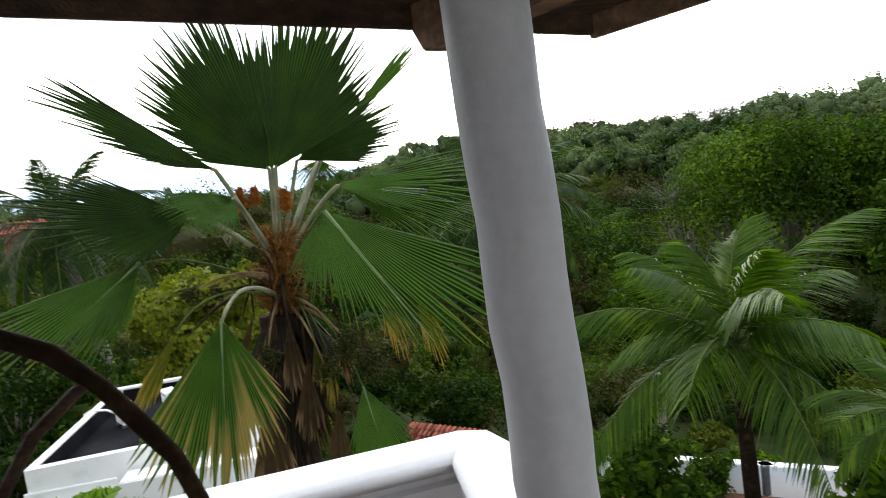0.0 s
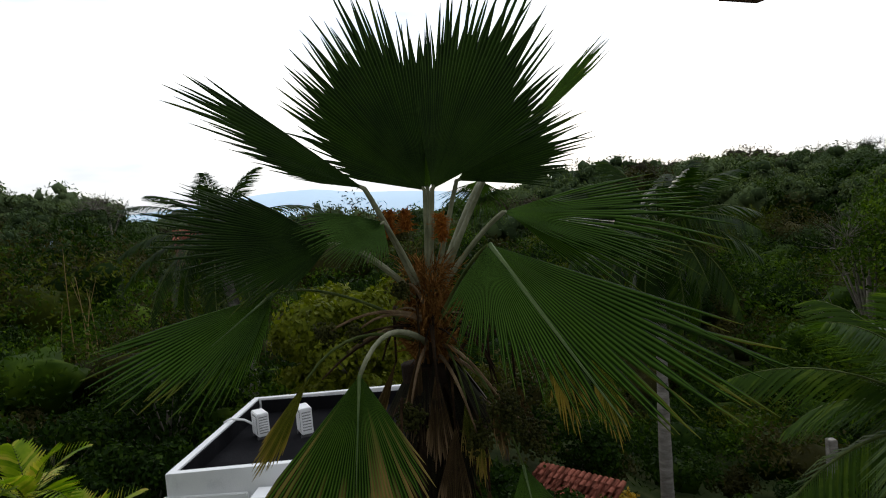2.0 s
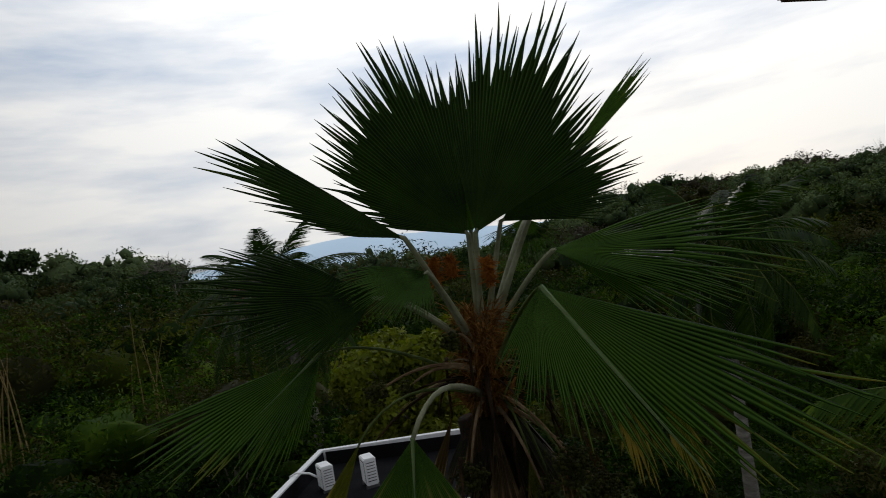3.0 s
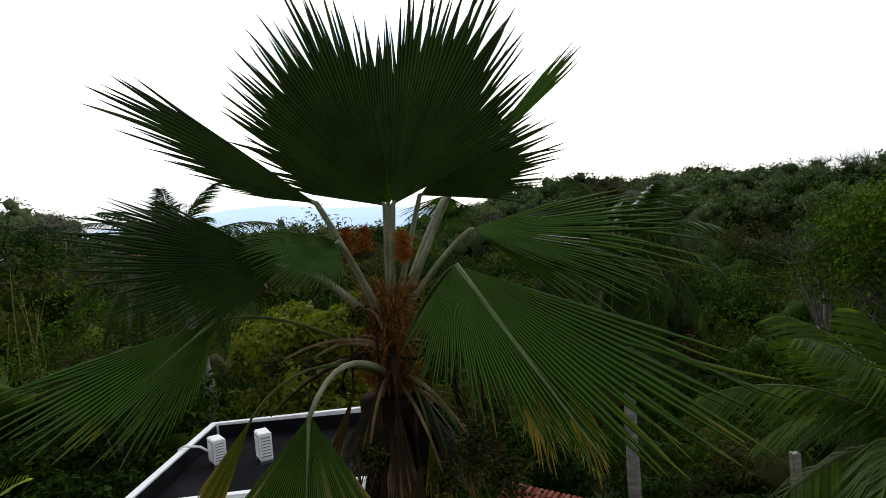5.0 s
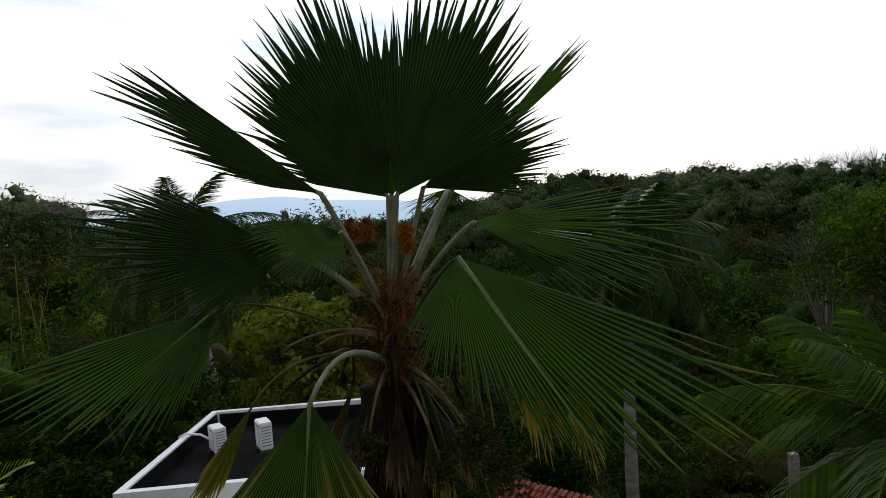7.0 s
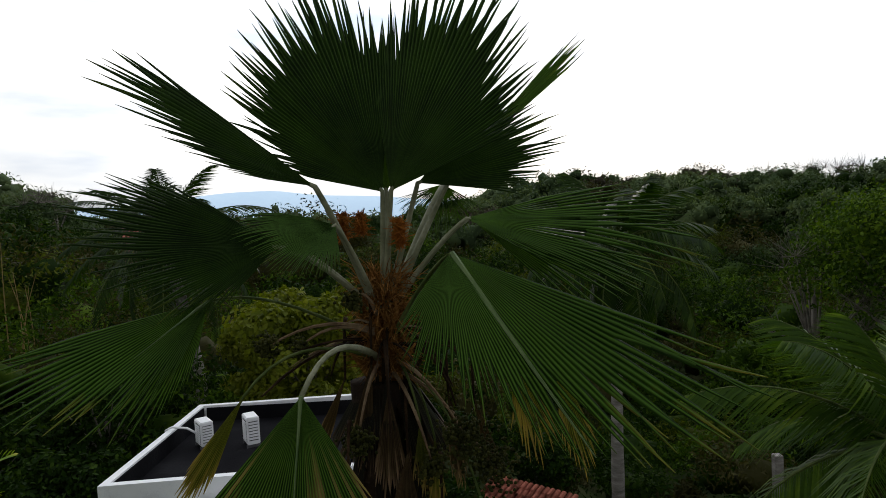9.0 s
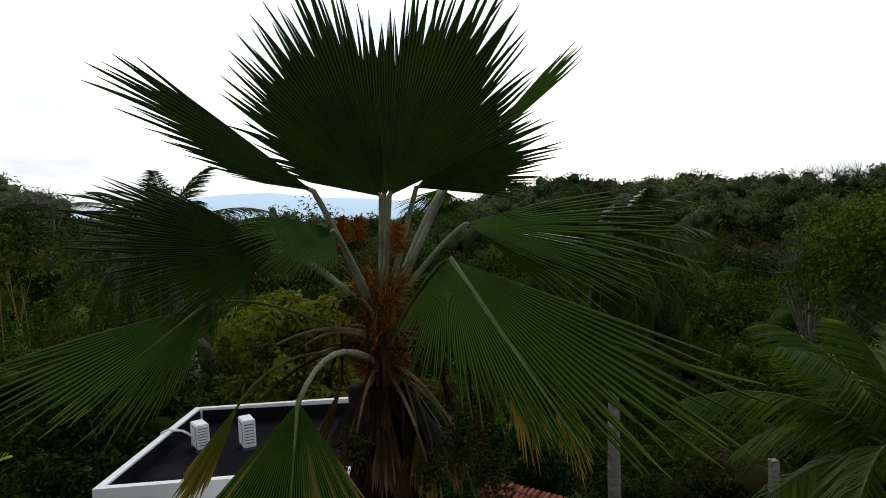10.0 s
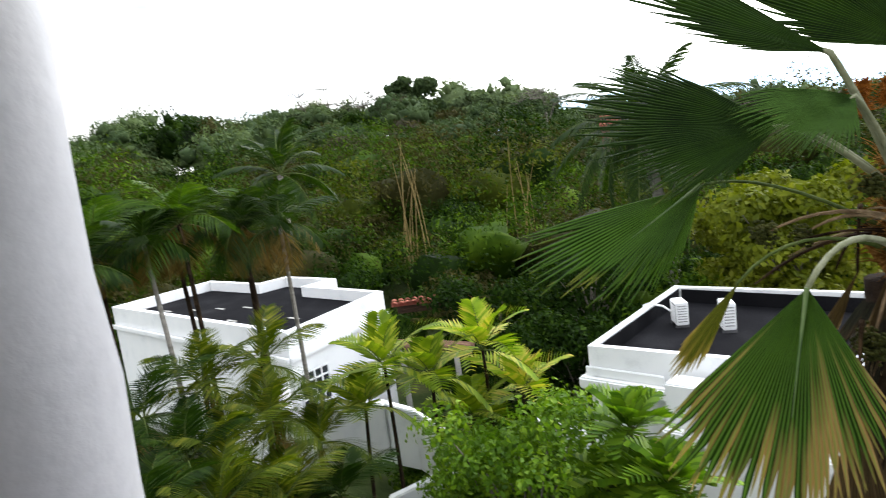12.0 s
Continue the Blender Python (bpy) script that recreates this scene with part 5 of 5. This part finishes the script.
shrub((5.2, 15.6, -2.2), 1.8, 2.2, M_LEAF_MID, "low green bush by the clay roof", 114, 5060, 0.033, 9)
shrub((4.6, 11.8, -1.6), 1.5, 1.6, M_LEAF_MID, "green bush at the pool's edge", 115, 4140, 0.033, 9)
shrub((7.6, 13.6, -1.6), 1.4, 1.4, M_LEAF_MID, "green bush at the pool's edge", 116, 3679, 0.033, 9)
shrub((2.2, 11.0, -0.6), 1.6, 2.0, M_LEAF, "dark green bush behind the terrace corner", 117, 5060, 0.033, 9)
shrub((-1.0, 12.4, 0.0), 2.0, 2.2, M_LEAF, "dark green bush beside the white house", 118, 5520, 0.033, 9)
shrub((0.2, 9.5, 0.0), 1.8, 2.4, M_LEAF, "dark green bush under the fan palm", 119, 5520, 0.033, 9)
shrub((-9.2, 9.8, 0.0), 1.4, 1.8, M_LEAF_MID, "low green bush in the garden", 120, 4140, 0.030, 9)
shrub((-6.3, 5.2, 0), 1.9, 2.4, M_LEAF_BRIGHT, "leafy green shrub under the garden palms", 122, 7000, 0.030, 12)
shrub((-7.7, 4.6, 0), 2.1, 2.6, M_LEAF_MID, "leafy green shrub under the garden palms", 123, 7000, 0.030, 12)
shrub((-8.6, 5.6, 0), 2.2, 2.2, M_LEAF_MID, "leafy green shrub under the garden palms", 124, 6000, 0.030, 12)
shrub((-2.2, 4.9, 0.0), 2.6, 2.0, M_LEAF_MID, "green shrub under the fan palm", 121, 6899, 0.030, 10)

shrub((4.49, 9.14, -1.6), 4.13, 1.9, M_LEAF_MID, "broad green bush in front of the white pool wall", 210, 7000, 0.05, 10)
shrub((6.80, 6.85, -1.6), 4.69, 2.0, M_LEAF_MID, "broad green bush in front of the white pool wall", 211, 7000, 0.05, 10)
shrub((5.47, 7.36, -1.6), 3.81, 1.0, M_LEAF_MID, "broad green bush in front of the white pool wall", 212, 7000, 0.05, 10)
shrub((7.16, 7.90, -1.6), 3.38, 1.3, M_LEAF_MID, "broad green bush in front of the white pool wall", 213, 7000, 0.05, 10)
feather_palm((5.89, 5.63, -1.5), 5.27, "young feathery palm at the edge of the pool terrace", 96, fronds=12, length=1.3, leaf_len=0.45, mat=M_FROND, trunk_r=0.05, hang=0.5, spread=(-0.5, 1.3), bark=M_BARK_DARK, leaflets=36, width=0.03)
shrub((0.6, 12.6, ground_height(0.6, 12.6)), 1.7, 2, M_LEAF, "dark green bush between the clay roofs", 230, 5000, 0.04, 9)
shrub((1.9, 12.9, ground_height(1.9, 12.9)), 1.5, 2, M_LEAF, "dark green bush between the clay roofs", 231, 5000, 0.04, 9)
shrub((3.3, 13.6, ground_height(3.3, 13.6)), 1.5, 2.2, M_LEAF, "dark green bush between the clay roofs", 232, 5000, 0.04, 9)
shrub((3, 11.6, ground_height(3, 11.6)), 1.3, 2, M_LEAF, "dark green bush between the clay roofs", 233, 5000, 0.04, 9)
shrub((0.2, 14.6, ground_height(0.2, 14.6)), 1.3, 1.8, M_LEAF, "dark green bush between the clay roofs", 234, 5000, 0.04, 9)
shrub((4.2, 15, ground_height(4.2, 15)), 1.4, 1.8, M_LEAF, "dark green bush between the clay roofs", 235, 5000, 0.04, 9)
shrub((2.6, 19.6, ground_height(2.6, 19.6)), 2.2, 2.8, M_LEAF, "dark green bush between the clay roofs", 236, 5000, 0.04, 9)
shrub((0.4, 19.8, ground_height(0.4, 19.8)), 2.4, 2.8, M_LEAF, "dark green bush between the clay roofs", 237, 5000, 0.04, 9)

# trees that stand out from the woods
tree((-3.45, 17.8, 0.0), 5.7, 3.4, M_LEAF_YELLOW, "olive green tree behind the white house", 131, 10350, 0.054, 14)
tree((-4.9, 19.2, 0.0), 5.2, 2.8, M_LEAF_YELLOW, "olive green tree behind the white house", 132, 9200, 0.054, 14)
tree((23.3, 30.0, -6.5), 13.2, 11.0, M_LEAF_MID, "broad bright green tree on the slope", 133, 34000, 0.062, 26, base=0.62)
tree((29.0, 29.0, -6.5), 13.5, 10.0, M_LEAF_MID, "broad green tree on the slope", 134, 30000, 0.066, 24, base=0.5)
tree((20.5, 35.0, -6.5), 12.0, 7.0, M_TWIG, "bare grey-brown tree on the slope", 135, clumps=16, bare=1)
tree((26.0, 22.5, -5.5), 10.0, 8.0, M_LEAF_MID, "green tree on the slope above the pool", 136, 16099, 0.084, 16)
tree((17.0, 25.0, -6.5), 8.0, 6.0, M_LEAF_MID, "green tree on the slope above the pool", 137, 13799, 0.078, 16)
for k, (x, y, h, w) in enumerate(((-84, 96, 14, 10), (-70, 97, 8.5, 9), (-61, 99, 8, 7), (-97, 80, 8, 10), (-108, 62, 9, 12))):
    tree((x, y, ground_height(x, y)), h, w, M_LEAF_HAZE if k % 2 else M_LEAF_FAR, "leafy skyline tree with haze painted into its leaves", 140 + k, 9000, 0.22, 14, base=0.35, group="skyline trees")
for k, (x, y, h, w) in enumerate(((-99, 86, 13, 13), (-58, 101, 11, 9), (-91, 90, 12, 11), (100, 176, 13, 14), (93, 222, 18, 9), (88, 130, 11, 12), (112, 170, 14, 16))):
    tree((x, y, ground_height(x, y)), h, w, M_TWIG, "sparse bare tree on the skyline", 160 + k, clumps=14, base=0.5, bare=3.0, group="skyline trees")
for k, (x, y) in enumerate(((36, 162), (39, 160), (33, 166))):
    feather_palm((x, y, ground_height(x, y) + 2), 8.5 - k, "palm top on the far ridge", 180 + k, fronds=11, length=4.0, leaf_len=1.0, mat=M_FROND_DARK, trunk_r=0.3, group="ridge palms", leaflets=18, width=0.2)


def cane_stand(at, n, h, seed):
    """Tall thin dry canes."""
    rng = np.random.default_rng(seed)
    root = thing("dry_canes", at, "tall thin dry tan canes standing in the bushes", "canes", "dry canes")
    for k in range(n):
        bm = bmesh.new()
        x, y = rng.uniform(-1.6, 1.6), rng.uniform(-0.6, 0.6)
        hh = h * rng.uniform(0.7, 1.05)
        tube(bm, curve_points((x, y, 0), (x + rng.uniform(-0.3, 0.3), y, hh * 0.6), (x + rng.uniform(-0.9, 0.9), y, hh), 6), [0.035, 0.03, 0.026, 0.02, 0.015, 0.008], 5)
        part("cane", bm, M_CANE, root)


cane_stand((-20.5, 22.5, 0), 10, 7.4, 5)
cane_stand((-15.5, 24.5, 0), 7, 7.0, 6)

# ---- garden walls, posts ----
garden_wall([(-5.05, 9.75, 2.0), (-5.35, 9.7, 2.2), (-6.2, 10.4, 1.7), (-6.6, 10.6, 1.7)], 0, 0.2, "white stepped garden wall joining the house")
garden_wall([(-9.4, 8.2, 2.5), (-8.6, 8.6, 2.45), (-8.3, 9.0, 2.2), (-7.9, 9.5, 1.6)], 0, 0.25, "curved white garden wall beside the house")
garden_wall([(-11.3, 8.3, 2.6), (-10.3, 7.2, 2.3), (-9.4, 8.2, 2.5)], 0, 0.25, "curved white garden wall under the barred window")
garden_wall([(-7.4, 7.3, 1.55), (-6.9, 7.9, 1.75), (-6.4, 8.7, 1.75)], 0, 0.16, "low white wall along the garden path")
garden_wall([(-7.0, 6.3, 1.8), (-6.3, 6.7, 1.75), (-5.7, 6.8, 1.5)], 0, 0.3, "low white wall beside the garden palms")


def dome(at, r, label):
    root = thing("plaster_dome", at, label, "dome")
    bm = bmesh.new()
    bmesh.ops.create_uvsphere(bm, u_segments=28, v_segments=14, radius=r)
    for v in bm.verts:
        v.co.z = max(v.co.z, -0.3) * 0.8
    part("shell", bm, M_WHITE, root, smooth=True)


dome((-7.0, 6.15, 1.55), 0.70, "rounded white plaster dome among the plants")
tiled_roof((-6.75, 5.25, 1.55), 1.5, 0.36, 0.10, radians(38), "low garden wall with a clay tile coping", rows=2, cols=9, drop=1.4)


def pergola():
    root = thing("pergola", (-9.7, 11.2, 0.0), "rough brown log pergola beside the white wall", "pergola")
    for x, y in ((-0.7, -0.2), (0.6, 0.2)):
        bm = bmesh.new()
        tube(bm, [(x, y, -0.2), (x + 0.03, y, 1.2), (x, y, 2.45)], [0.07, 0.065, 0.06], 8)
        part("post", bm, M_CONCRETE, root, smooth=True)
    for k in range(3):
        bm = bmesh.new()
        tube(bm, [(-0.95, -0.28 + k * 0.12, 2.52 + 0.02 * k), (0.0, -0.02 + k * 0.12, 2.55), (0.9, 0.25 + k * 0.12, 2.52)], [0.075, 0.08, 0.07], 8)
        part("log", bm, M_TIMBER, root, smooth=True)


pergola()


def post(at, h, w, mat, label):
    root = thing("post", at, label, "post", "garden posts")
    mesh_box("shaft", (-w / 2, -w / 2, 0), (w / 2, w / 2, h), mat, root, "", 0.02)


post((9.5, 18.8, -2.4), 2.2, 0.24, M_BARK, "weathered grey stump post in the bushes")
post((9.2, 13.2, -1.5), 0.75, 0.3, M_GRILLE, "dark square pillar by the pool wall")
